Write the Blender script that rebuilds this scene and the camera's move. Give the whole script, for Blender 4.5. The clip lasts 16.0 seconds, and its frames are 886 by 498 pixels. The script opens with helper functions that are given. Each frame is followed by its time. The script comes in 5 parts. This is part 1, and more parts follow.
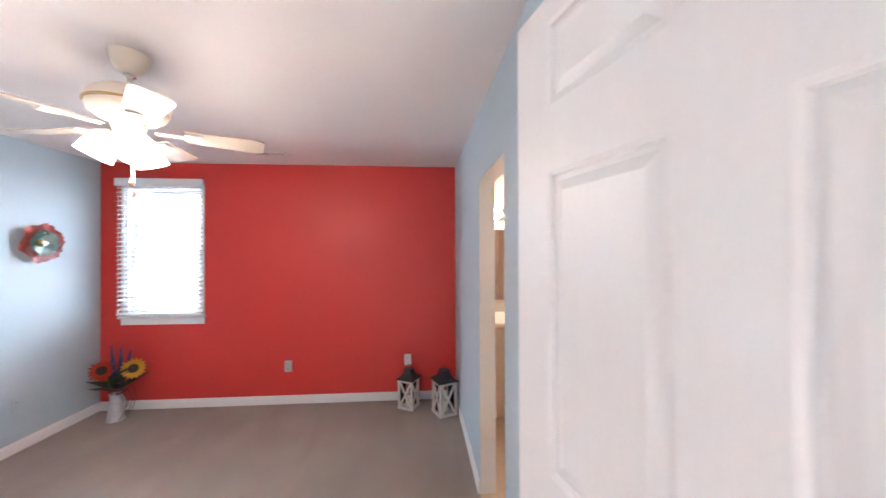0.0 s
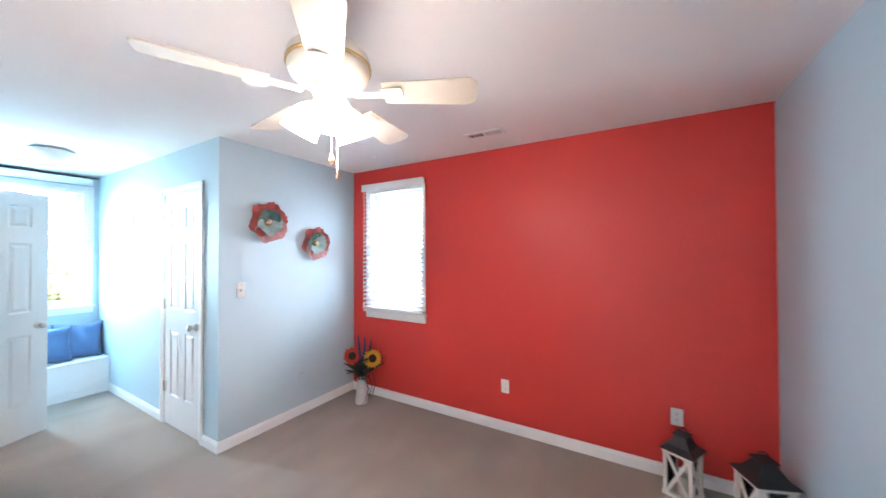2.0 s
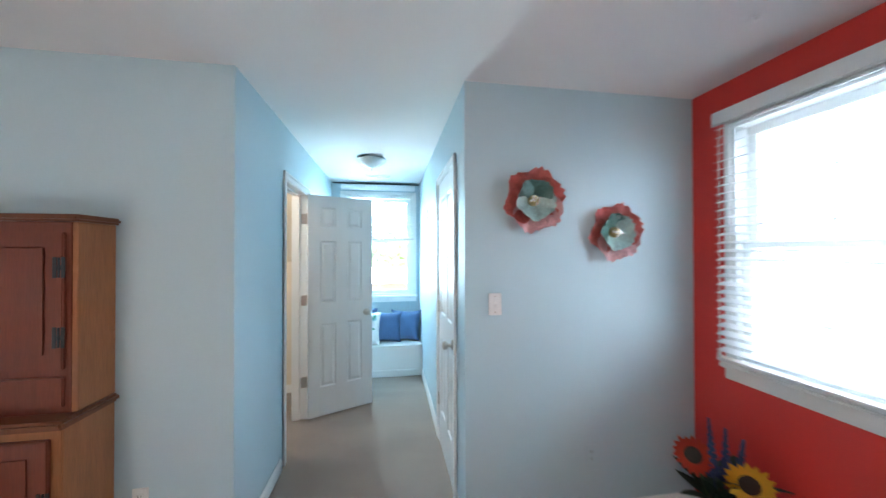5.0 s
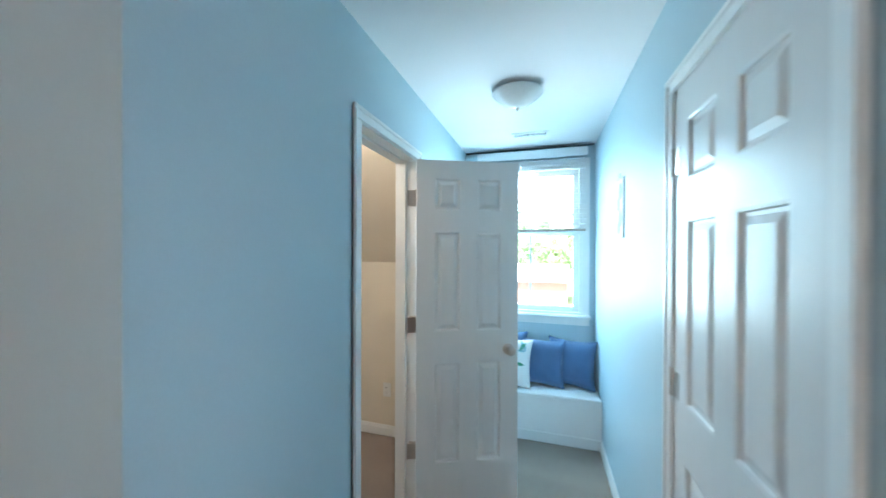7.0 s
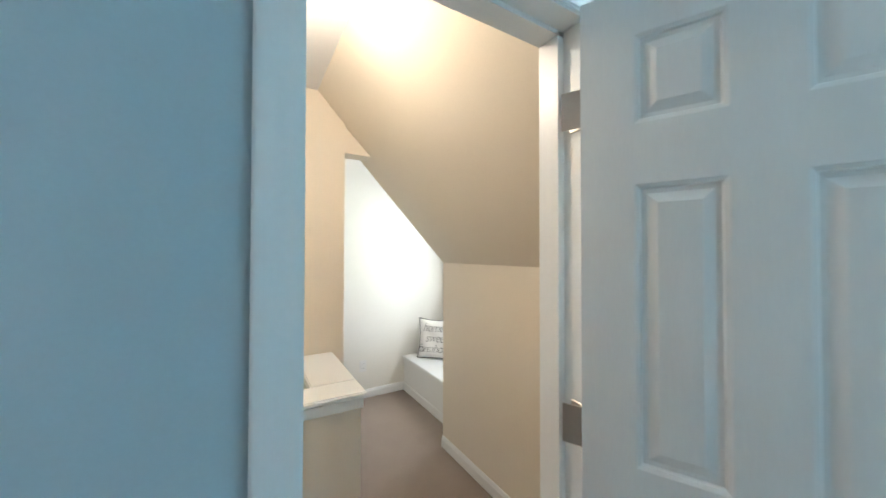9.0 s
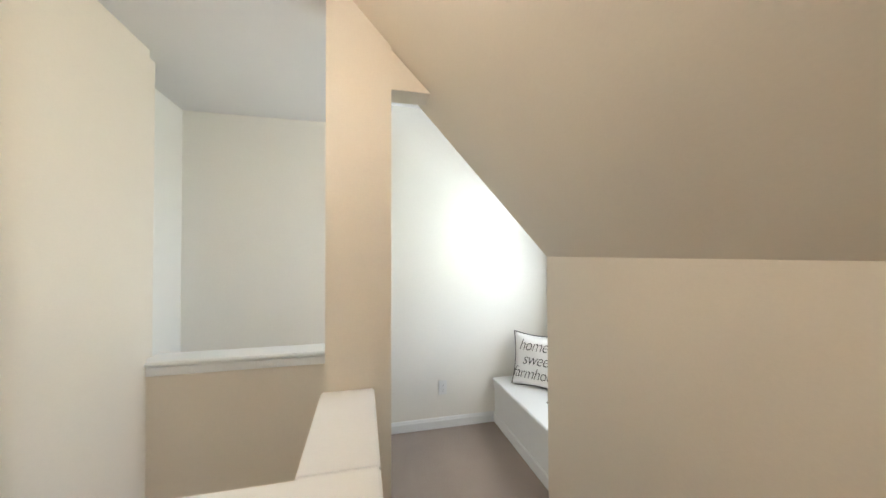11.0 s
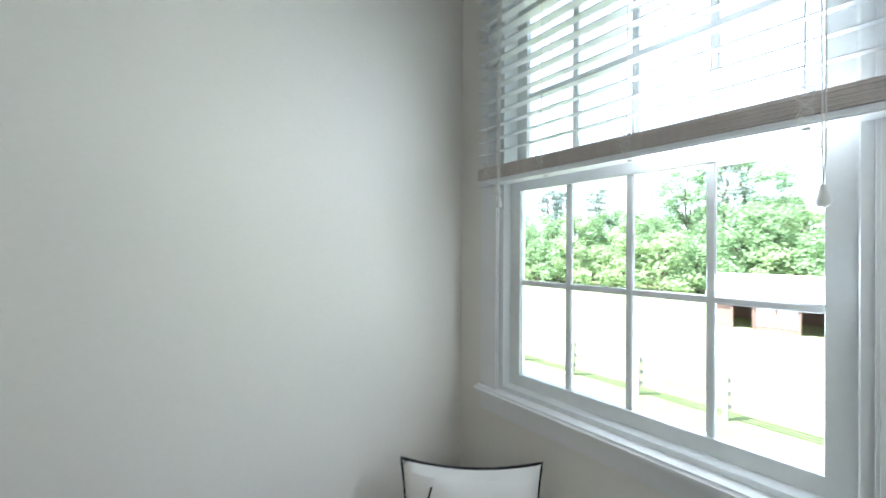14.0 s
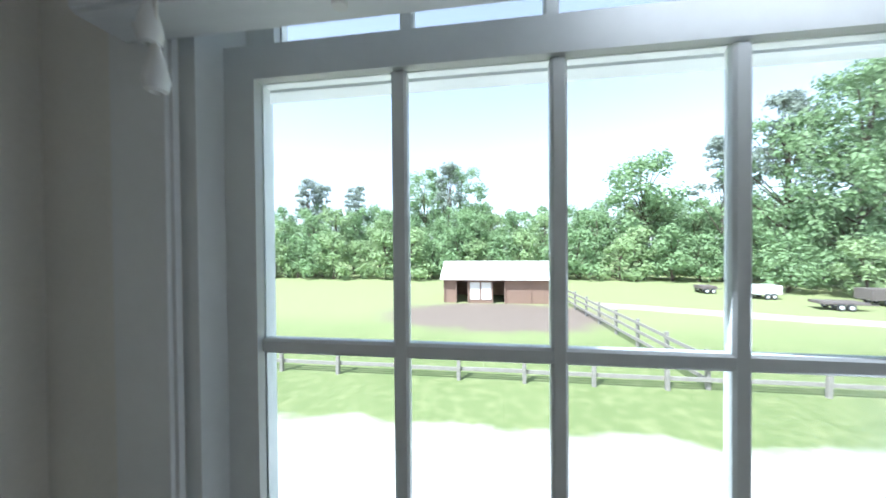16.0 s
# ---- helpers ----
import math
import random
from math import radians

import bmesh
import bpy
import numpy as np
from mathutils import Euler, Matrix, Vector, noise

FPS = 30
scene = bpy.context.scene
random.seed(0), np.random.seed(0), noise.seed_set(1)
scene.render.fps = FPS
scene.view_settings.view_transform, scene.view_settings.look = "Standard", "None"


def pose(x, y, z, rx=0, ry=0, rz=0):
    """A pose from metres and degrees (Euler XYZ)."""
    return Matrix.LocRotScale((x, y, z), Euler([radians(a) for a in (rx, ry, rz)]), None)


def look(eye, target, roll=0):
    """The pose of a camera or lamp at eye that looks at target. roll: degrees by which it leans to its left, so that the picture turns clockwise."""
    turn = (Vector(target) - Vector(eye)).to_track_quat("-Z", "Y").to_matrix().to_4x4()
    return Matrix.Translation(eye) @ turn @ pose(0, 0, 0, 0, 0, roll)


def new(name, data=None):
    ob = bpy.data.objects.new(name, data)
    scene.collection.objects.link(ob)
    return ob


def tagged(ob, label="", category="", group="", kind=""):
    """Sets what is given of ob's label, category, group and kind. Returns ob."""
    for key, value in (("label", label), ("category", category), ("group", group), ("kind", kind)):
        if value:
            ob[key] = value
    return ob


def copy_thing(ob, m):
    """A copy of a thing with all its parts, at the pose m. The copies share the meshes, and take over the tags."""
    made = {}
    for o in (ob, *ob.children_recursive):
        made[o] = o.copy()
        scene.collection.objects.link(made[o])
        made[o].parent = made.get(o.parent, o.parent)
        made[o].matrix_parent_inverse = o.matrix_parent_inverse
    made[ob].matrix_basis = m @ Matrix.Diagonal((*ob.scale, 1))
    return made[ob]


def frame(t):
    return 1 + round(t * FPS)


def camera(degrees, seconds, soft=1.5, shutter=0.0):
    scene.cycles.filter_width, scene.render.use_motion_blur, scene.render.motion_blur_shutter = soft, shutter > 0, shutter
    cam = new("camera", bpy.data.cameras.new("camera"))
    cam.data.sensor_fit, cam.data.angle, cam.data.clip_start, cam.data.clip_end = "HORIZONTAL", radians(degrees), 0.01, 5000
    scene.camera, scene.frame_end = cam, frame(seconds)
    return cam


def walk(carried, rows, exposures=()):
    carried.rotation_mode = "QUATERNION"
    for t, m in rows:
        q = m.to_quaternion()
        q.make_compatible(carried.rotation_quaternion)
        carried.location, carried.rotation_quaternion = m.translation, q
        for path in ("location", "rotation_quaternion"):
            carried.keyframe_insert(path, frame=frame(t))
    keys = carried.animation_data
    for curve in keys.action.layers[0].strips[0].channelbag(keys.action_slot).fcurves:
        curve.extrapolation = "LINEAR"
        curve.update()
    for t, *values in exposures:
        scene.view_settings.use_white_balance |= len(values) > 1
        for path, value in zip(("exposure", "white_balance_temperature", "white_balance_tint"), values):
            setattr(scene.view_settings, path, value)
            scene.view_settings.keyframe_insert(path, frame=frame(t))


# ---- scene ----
cam = camera(106.3, 16.0, 1.5, 0.4)
PATH = [
    (0, (-0.28, 0.183, 1.554), (-0.135, 2.178, 1.565), -0.2),
    (0.5, (-0.362, 0.354, 1.536), (-0.522, 2.347, 1.564), -0.3),
    (1, (-0.391, 0.558, 1.548), (-0.905, 2.491, 1.565), -0.2),
    (1.5, (-0.508, 0.764, 1.538), (-1.3, 2.6, 1.551), -0.2),
    (2, (-0.612, 0.943, 1.528), (-1.627, 2.666, 1.553), -0.2),
    (2.5, (-0.706, 1.119, 1.531), (-1.936, 2.696, 1.551), -0.2),
    (3, (-0.757, 1.325, 1.534), (-2.203, 2.707, 1.55), -0.3),
    (3.5, (-0.933, 1.473, 1.528), (-2.558, 2.64, 1.532), -0.3),
    (4, (-1.122, 1.637, 1.534), (-2.9, 2.553, 1.533), -0.5),
    (6.5, (-2.697, 1.980, 1.494), (-4.652, 1.556, 1.505), 0.7),
    (7, (-3.027, 1.842, 1.533), (-4.941, 1.263, 1.524), 0.2),
    (7.5, (-3.338, 1.765, 1.534), (-5.153, 0.925, 1.524), -0.3),
    (8, (-3.651, 1.637, 1.494), (-5.354, 0.588, 1.501), -0.5),
    (8.5, (-3.956, 1.682, 1.501), (-5.298, 0.199, 1.505), -1.1),
    (9, (-4.17, 1.627, 1.479), (-5.184, -0.096, 1.51), 0.1),
    (9.2, (-4.222, 1.598, 1.48), (-5.118, -0.19, 1.511), -0.0),
    (11.3, (-4.604, 0.738, 1.423), (-5.066, -1.208, 1.453), -0.1),
    (11.5, (-4.628, 0.595, 1.424), (-5.121, -1.344, 1.449), -0.3),
    (12, (-4.747, 0.272, 1.417), (-5.417, -1.612, 1.436), 0.3),
    (12.5, (-4.861, -0.013, 1.424), (-5.701, -1.828, 1.438), 0.0),
    (13, (-4.945, -0.311, 1.422), (-5.923, -2.056, 1.442), 0.2),
    (13.5, (-5.05, -0.599, 1.417), (-6.232, -2.212, 1.433), 0.4),
    (14, (-5.2, -0.794, 1.422), (-6.543, -2.276, 1.43), 0.4),
    (14.5, (-5.362, -0.957, 1.429), (-6.976, -2.138, 1.453), 0.4),
    (15, (-5.542, -1.056, 1.43), (-7.369, -1.869, 1.453), 0.1),
    (15.5, (-5.712, -1.13, 1.427), (-7.642, -1.653, 1.432), -0.2),
    (16, (-5.831, -1.205, 1.432), (-7.81, -1.491, 1.409), -0.5),
]
# light levels and the clip's own changes of exposure
SKY, SUN = 0.13, 3.9
DAY_BED, DAY_HALL, DAY_NOOK = 0.32, 3.8, 1.45
SHADE_E, BULB_E, HAZE = 0.55, 1.1, 0.25
FAN_W, ATTIC_W, BATH_W = 0.205, 0.95, 0.12
EXPOSURES = [(0, 4.88, 6050, 21), (1, 5.0, 6000, 19), (2, 5.0, 5850, 17), (3.5, 4.6, 5850, 14), (4.2, 4.4, 5800, 12), (6.5, 4.0, 5750, 9), (7.5, 3.85, 5700, 8), (8.5, 3.8, 5800, 8), (9.2, 3.95, 6050, 10),
             (11.3, 3.75, 5900, 10), (12, 3.65, 5850, 10), (13, 3.45, 5750, 9), (14, 2.8, 5600, 8), (14.5, 2.5, 5500, 8), (15, 2.15, 5450, 8), (16, 1.58, 5450, 8)]

walk(cam, [(t, look(*p)) for t, *p in PATH], EXPOSURES)
# ---------- world and light ----------
world = bpy.data.worlds.new("sky")
scene.world = world
world.use_nodes = True
wn = world.node_tree
sky = wn.nodes.new("ShaderNodeTexSky")
sky.sky_type = "NISHITA"
sky.sun_disc = False
sky.sun_elevation = radians(58)
sky.sun_rotation = radians(130)
sky.altitude = 50
hazy = wn.nodes.new("ShaderNodeHueSaturation")
hazy.inputs["Saturation"].default_value = 0.45
wn.nodes["Background"].inputs[1].default_value = SKY
wn.links.new(sky.outputs[0], hazy.inputs["Color"])
wn.links.new(hazy.outputs[0], wn.nodes["Background"].inputs[0])


def lamp(name, kind, m, power, colour, size=0.1, size_y=None, angle=None):
    d = bpy.data.lights.new(name, kind)
    d.energy, d.color = power, colour
    if kind == "AREA":
        d.shape, d.size, d.size_y = "RECTANGLE", size, size_y or size
    elif kind == "SUN":
        d.angle = angle
    else:
        d.shadow_soft_size = size
    ob = new(name, d)
    ob.matrix_world = m
    return ob


lamp("sun", "SUN", look((20, -14, 40), (0, 0, 0)), SUN, (1.0, 0.95, 0.86), angle=radians(0.5))
# daylight in the three window openings
lamp("daylight_bedroom", "AREA", look((-2.66, 3.90, 1.56), (-2.6, 0, 1.0)), DAY_BED, (0.80, 0.92, 1.0), 0.32, 1.3)
hall_day = lamp("daylight_hall", "AREA", look((-6.33, 1.53, 1.60), (-4.0, 1.66, 0.75)), DAY_HALL, (0.60, 0.90, 1.0), 0.36, 1.28)
hall_day.data.spread = radians(170)
nook_day = lamp("daylight_nook", "AREA", look((-6.175, -0.92, 1.60), (-4.6, -1.02, 1.38)), DAY_NOOK, (0.96, 0.97, 0.96), 0.34, 1.20)
nook_day.data.spread = radians(175)


# ---------- materials ----------
def mat(name, rgb, rough=0.6, metal=0.0, var=0.06, scale=3.0, fine=60.0, bump=0.05, stretch=(1, 1, 1), spec=0.5, emit=None, coat=0.0, sheen=0.0, dist=0.002):
    m = bpy.data.materials.new(name)
    m.use_nodes = True
    nt = m.node_tree
    b = nt.nodes["Principled BSDF"]
    b.inputs["Roughness"].default_value = rough
    b.inputs["Metallic"].default_value = metal
    b.inputs["Specular IOR Level"].default_value = spec
    b.inputs["Coat Weight"].default_value = coat
    b.inputs["Sheen Weight"].default_value = sheen
    co = nt.nodes.new("ShaderNodeTexCoord")
    mp = nt.nodes.new("ShaderNodeMapping")
    mp.inputs["Scale"].default_value = stretch
    nt.links.new(co.outputs["Object"], mp.inputs[0])
    n1 = nt.nodes.new("ShaderNodeTexNoise")
    n1.inputs["Scale"].default_value = scale
    n1.inputs["Detail"].default_value = 4
    n2 = nt.nodes.new("ShaderNodeTexNoise")
    n2.inputs["Scale"].default_value = fine
    n2.inputs["Detail"].default_value = 3
    for n in (n1, n2):
        nt.links.new(mp.outputs[0], n.inputs["Vector"])
    add = nt.nodes.new("ShaderNodeMath")
    add.operation = "ADD"
    nt.links.new(n1.outputs[0], add.inputs[0])
    nt.links.new(n2.outputs[0], add.inputs[1])
    ramp = nt.nodes.new("ShaderNodeMapRange")
    ramp.inputs[1].default_value, ramp.inputs[2].default_value = 0.6, 1.4
    ramp.inputs[3].default_value, ramp.inputs[4].default_value = 1 - var, 1 + var
    nt.links.new(add.outputs[0], ramp.inputs[0])
    mul = nt.nodes.new("ShaderNodeVectorMath")
    mul.operation = "SCALE"
    mul.inputs[0].default_value = rgb
    nt.links.new(ramp.outputs[0], mul.inputs["Scale"])
    nt.links.new(mul.outputs[0], b.inputs["Base Color"])
    if bump:
        bp = nt.nodes.new("ShaderNodeBump")
        bp.inputs["Strength"].default_value = bump
        bp.inputs["Distance"].default_value = dist
        nt.links.new(n2.outputs[0], bp.inputs["Height"])
        nt.links.new(bp.outputs[0], b.inputs["Normal"])
    if emit:
        b.inputs["Emission Color"].default_value = (*emit[0], 1)
        b.inputs["Emission Strength"].default_value = emit[1]
    return m


def glass(name, rough=0.0):
    m = bpy.data.materials.new(name)
    m.use_nodes = True
    nt = m.node_tree
    nt.nodes.clear()
    out = nt.nodes.new("ShaderNodeOutputMaterial")
    mix = nt.nodes.new("ShaderNodeMixShader")
    fr = nt.nodes.new("ShaderNodeFresnel")
    fr.inputs[0].default_value = 1.3
    tr = nt.nodes.new("ShaderNodeBsdfTransparent")
    tr.inputs[0].default_value = (0.96, 0.985, 0.975, 1)
    gl = nt.nodes.new("ShaderNodeBsdfGlossy")
    gl.inputs["Roughness"].default_value = rough
    nt.links.new(fr.outputs[0], mix.inputs[0])
    nt.links.new(tr.outputs[0], mix.inputs[1])
    nt.links.new(gl.outputs[0], mix.inputs[2])
    nt.links.new(mix.outputs[0], out.inputs[0])
    return m


def leaf(name, rgb, **kw):
    """Leaves let part of the light through."""
    m = mat(name, rgb, 0.7, **kw)
    nt = m.node_tree
    b = nt.nodes["Principled BSDF"]
    t = nt.nodes.new("ShaderNodeBsdfTranslucent")
    src = b.inputs["Base Color"].links[0].from_socket
    nt.links.new(src, t.inputs["Color"])
    mx = nt.nodes.new("ShaderNodeMixShader")
    mx.inputs[0].default_value = 0.42
    nt.links.new(b.outputs[0], mx.inputs[1])
    nt.links.new(t.outputs[0], mx.inputs[2])
    nt.links.new(mx.outputs[0], nt.nodes["Material Output"].inputs[0])
    return m


def streaks(m, amount=0.05):
    """Brushed streaks over a carpet's own mottling."""
    nt = m.node_tree
    b = nt.nodes["Principled BSDF"]
    src = b.inputs["Base Color"].links[0].from_socket
    co = nt.nodes.new("ShaderNodeTexCoord")
    mp = nt.nodes.new("ShaderNodeMapping")
    mp.inputs["Scale"].default_value = (3.0, 0.8, 1)
    mp.inputs["Rotation"].default_value = (0, 0, 0.35)
    n = nt.nodes.new("ShaderNodeTexNoise")
    n.inputs["Scale"].default_value = 1.0
    n.inputs["Detail"].default_value = 1
    n.inputs["Distortion"].default_value = 0.9
    r = nt.nodes.new("ShaderNodeMapRange")
    r.inputs[1].default_value, r.inputs[2].default_value = 0.35, 0.65
    r.inputs[3].default_value, r.inputs[4].default_value = 1 - amount, 1 + amount
    v = nt.nodes.new("ShaderNodeVectorMath")
    v.operation = "SCALE"
    nt.links.new(co.outputs["Object"], mp.inputs[0])
    nt.links.new(mp.outputs[0], n.inputs["Vector"])
    nt.links.new(n.outputs[0], r.inputs[0])
    nt.links.new(src, v.inputs[0])
    nt.links.new(r.outputs[0], v.inputs["Scale"])
    nt.links.new(v.outputs[0], b.inputs["Base Color"])


BLUE = mat("blue_paint", (0.46, 0.59, 0.655), 0.52, var=0.025, scale=1.5, fine=180, bump=0.06)
RED = mat("red_paint", (0.66, 0.048, 0.038), 0.46, var=0.05, scale=1.2, fine=160, bump=0.06)
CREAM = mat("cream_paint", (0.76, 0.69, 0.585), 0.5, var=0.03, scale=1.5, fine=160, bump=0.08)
# attic cream whitened to carry the dormer's daylight; also serves the bath opening
WARMWHITE = mat("lightened_cream_paint", (0.82, 0.80, 0.745), 0.5, var=0.03, scale=1.5, fine=160, bump=0.08)
BATH = mat("bath_paint", (0.78, 0.64, 0.52), 0.5, var=0.03)
CEIL = mat("ceiling_paint", (0.80, 0.79, 0.79), 0.85, var=0.03, scale=2, fine=220, bump=0.15)
WHITE = mat("white_trim_paint", (0.82, 0.83, 0.83), 0.32, var=0.02, scale=4, fine=90, bump=0.03)
DOORW = mat("white_door_paint", (0.71, 0.705, 0.70), 0.35, var=0.03, scale=6, fine=120, bump=0.10, stretch=(3, 3, 0.3))
CARPET = mat("beige_carpet", (0.34, 0.272, 0.225), 0.95, var=0.16, scale=2.2, fine=420, bump=0.9, spec=0.1, sheen=0.3, dist=0.006)
streaks(CARPET)
TILE = mat("bath_vinyl", (0.62, 0.50, 0.38), 0.4, var=0.08, scale=5)
NICKEL = mat("brushed_nickel", (0.55, 0.50, 0.45), 0.32, 1.0, var=0.05)
DARKMETAL = mat("dark_metal", (0.05, 0.055, 0.06), 0.45, 0.6, var=0.15, scale=20)
PLASTIC = mat("white_plastic", (0.80, 0.80, 0.79), 0.35, var=0.01, bump=0)
DARK = mat("dark_slot", (0.03, 0.03, 0.03), 0.7, var=0.02, bump=0)
FANCREAM = mat("cream_enamel", (0.80, 0.74, 0.64), 0.3, var=0.02, bump=0.02)
BLADE = mat("fan_blade_veneer", (0.58, 0.53, 0.45), 0.4, var=0.05, scale=6, fine=80, stretch=(1, 8, 1))
GOLD = mat("antique_gold", (0.55, 0.40, 0.18), 0.35, 1.0, var=0.1)
SHADE = mat("lit_opal_glass", (0.95, 0.92, 0.85), 0.3, var=0.01, bump=0, emit=((1.0, 0.86, 0.66), SHADE_E))
OPAL = mat("opal_glass", (0.88, 0.88, 0.85), 0.25, var=0.05, scale=12)
BULB = mat("lit_bulb", (1, 0.95, 0.85), 0.3, var=0.0, bump=0, emit=((1.0, 0.82, 0.60), BULB_E))
PANE = glass("window_glass")
CLEARG = glass("lantern_glass", 0.05)
MIRROR = mat("mirror", (0.9, 0.9, 0.9), 0.02, 1.0, var=0.0, bump=0)
SLAT = mat("blind_slat", (0.80, 0.82, 0.84), 0.38, var=0.04, scale=5, fine=60, stretch=(1, 12, 1), bump=0.08)
STACK = mat("blind_stack_edge", (0.72, 0.66, 0.62), 0.5, var=0.12, scale=8)
CORD = mat("cord", (0.82, 0.80, 0.76), 0.8, var=0.08, fine=300)
PINE = mat("stained_pine", (0.29, 0.115, 0.042), 0.38, var=0.22, scale=3, fine=30, stretch=(6, 6, 0.5), bump=0.12)
PINER = mat("red_stained_pine", (0.15, 0.035, 0.016), 0.4, var=0.22, scale=3, fine=30, stretch=(6, 6, 0.5), bump=0.12)
PINED = mat("dark_pine", (0.14, 0.045, 0.016), 0.42, var=0.2, scale=3, fine=30, stretch=(6, 6, 0.5))
LANTW = mat("whitewashed_wood", (0.74, 0.70, 0.655), 0.7, var=0.14, scale=12, fine=60, stretch=(4, 4, 1), bump=0.3)
CANDLE = mat("ivory_wax", (0.80, 0.74, 0.60), 0.5, var=0.03)
VASE = mat("galvanised_vase", (0.60, 0.60, 0.62), 0.42, 0.35, var=0.15, scale=14)
STEM = mat("stem_green", (0.06, 0.11, 0.04), 0.6, var=0.25, scale=30)
LEAFD = mat("dark_leaf", (0.035, 0.07, 0.04), 0.55, var=0.3, scale=25)
BLUEFL = mat("navy_floret", (0.03, 0.045, 0.12), 0.6, var=0.3, scale=40)
PETALR = mat("red_petal", (0.62, 0.05, 0.015), 0.6, var=0.2, scale=40)
PETALY = mat("yellow_petal", (0.80, 0.42, 0.02), 0.6, var=0.18, scale=40)
SEED = mat("seed_head", (0.035, 0.018, 0.01), 0.8, var=0.4, scale=80, bump=0.6, fine=200)
TWIG = mat("twig", (0.07, 0.04, 0.025), 0.8, var=0.2)
PLR = mat("red_enamel_metal", (0.60, 0.15, 0.13), 0.35, 0.1, var=0.25, scale=10, coat=0.3)
PLP = mat("pink_enamel_metal", (0.72, 0.40, 0.40), 0.35, 0.1, var=0.2, scale=10, coat=0.3)
PLG = mat("teal_enamel_metal", (0.52, 0.70, 0.68), 0.32, 0.1, var=0.25, scale=10, coat=0.3)
PLGD = mat("dark_teal_enamel", (0.15, 0.29, 0.26), 0.32, 0.1, var=0.25, scale=10, coat=0.3)
CHROME = mat("polished_metal", (0.8, 0.8, 0.8), 0.12, 1.0, var=0.03)
NAVY = mat("blue_velour", (0.075, 0.145, 0.29), 0.85, var=0.18, scale=9, fine=200, bump=0.3, sheen=0.4)
LINEN = mat("white_linen", (0.80, 0.79, 0.77), 0.85, var=0.04, scale=8, fine=350, bump=0.35)
PIPING = mat("dark_piping", (0.02, 0.02, 0.022), 0.8, var=0.05)
INK = mat("black_print", (0.03, 0.03, 0.03), 0.8, var=0.05, bump=0)
GREENPRINT = mat("green_print", (0.07, 0.28, 0.16), 0.8, var=0.15, bump=0)
BLUEPRINT = mat("pale_blue_print", (0.30, 0.50, 0.56), 0.8, var=0.15, bump=0)
COUNTER = mat("cultured_marble", (0.83, 0.78, 0.70), 0.2, var=0.05, scale=4, bump=0.01)
VANW = mat("vanity_paint", (0.78, 0.71, 0.62), 0.4, var=0.03)
BARNW = mat("barn_boards", (0.25, 0.16, 0.12), 0.85, var=0.25, scale=3, fine=20, stretch=(1, 4, 1))
BARNR = mat("metal_roof", (0.72, 0.66, 0.62), 0.5, 0.2, var=0.08, scale=2)
FENCEW = mat("weathered_rail", (0.28, 0.255, 0.23), 0.85, var=0.25, scale=4, fine=30)
BARK = mat("bark", (0.10, 0.075, 0.055), 0.9, var=0.3, scale=4, fine=25, bump=0.6, dist=0.02)
# leaf colours lifted and greyed: the distance haze is put into them
LEAF = leaf("foliage", (0.28, 0.39, 0.20), var=0.3, scale=0.6, fine=5, bump=0)
LEAF2 = leaf("foliage_pale", (0.36, 0.46, 0.235), var=0.3, scale=0.6, fine=5, bump=0)
PINELEAF = leaf("pine_foliage", (0.32, 0.36, 0.31), var=0.3, scale=0.8, fine=6, bump=0)
VINYL = mat("white_vinyl_frame", (0.80, 0.82, 0.82), 0.35, var=0.03, scale=6)
VEHW = mat("vehicle_white", (0.75, 0.75, 0.73), 0.3, var=0.05)
VEHD = mat("vehicle_dark", (0.16, 0.13, 0.125), 0.5, var=0.1)
RUBBER = mat("rubber", (0.03, 0.03, 0.03), 0.8, var=0.1)


# ---------- mesh helpers ----------
def box(bm, x0, x1, y0, y1, z0, z1, m=None):
    c = Matrix.Translation(((x0 + x1) / 2, (y0 + y1) / 2, (z0 + z1) / 2)) @ Matrix.Diagonal((abs(x1 - x0), abs(y1 - y0), abs(z1 - z0), 1))
    bmesh.ops.create_cube(bm, size=1, matrix=(m @ c) if m else c)
    return bm


def rbox(x0, x1, y0, y1, z0, z1, r=0.003, seg=2, m=None):
    bm = box(bmesh.new(), x0, x1, y0, y1, z0, z1, m)
    bmesh.ops.bevel(bm, geom=bm.edges[:], offset=r, segments=seg, affect="EDGES", clamp_overlap=True)
    return bm


def lathe(profile, seg=32, m=None, axis_open=False):
    """Profile of (radius, height) turned round z."""
    bm = bmesh.new()
    rings = []
    for r, z in profile:
        if r < 1e-5:
            rings.append([bm.verts.new((0, 0, z))])
        else:
            rings.append([bm.verts.new((r * math.cos(a), r * math.sin(a), z)) for a in (2 * math.pi * k / seg for k in range(seg))])
    for a, b in zip(rings, rings[1:]):
        for k in range(seg):
            q = [a[k % len(a)], a[(k + 1) % len(a)], b[(k + 1) % len(b)], b[k % len(b)]]
            q = list(dict.fromkeys(q))
            if len(q) > 2:
                bm.faces.new(q)
    bmesh.ops.recalc_face_normals(bm, faces=bm.faces[:])
    if m:
        bmesh.ops.transform(bm, matrix=m, verts=bm.verts[:])
    return bm


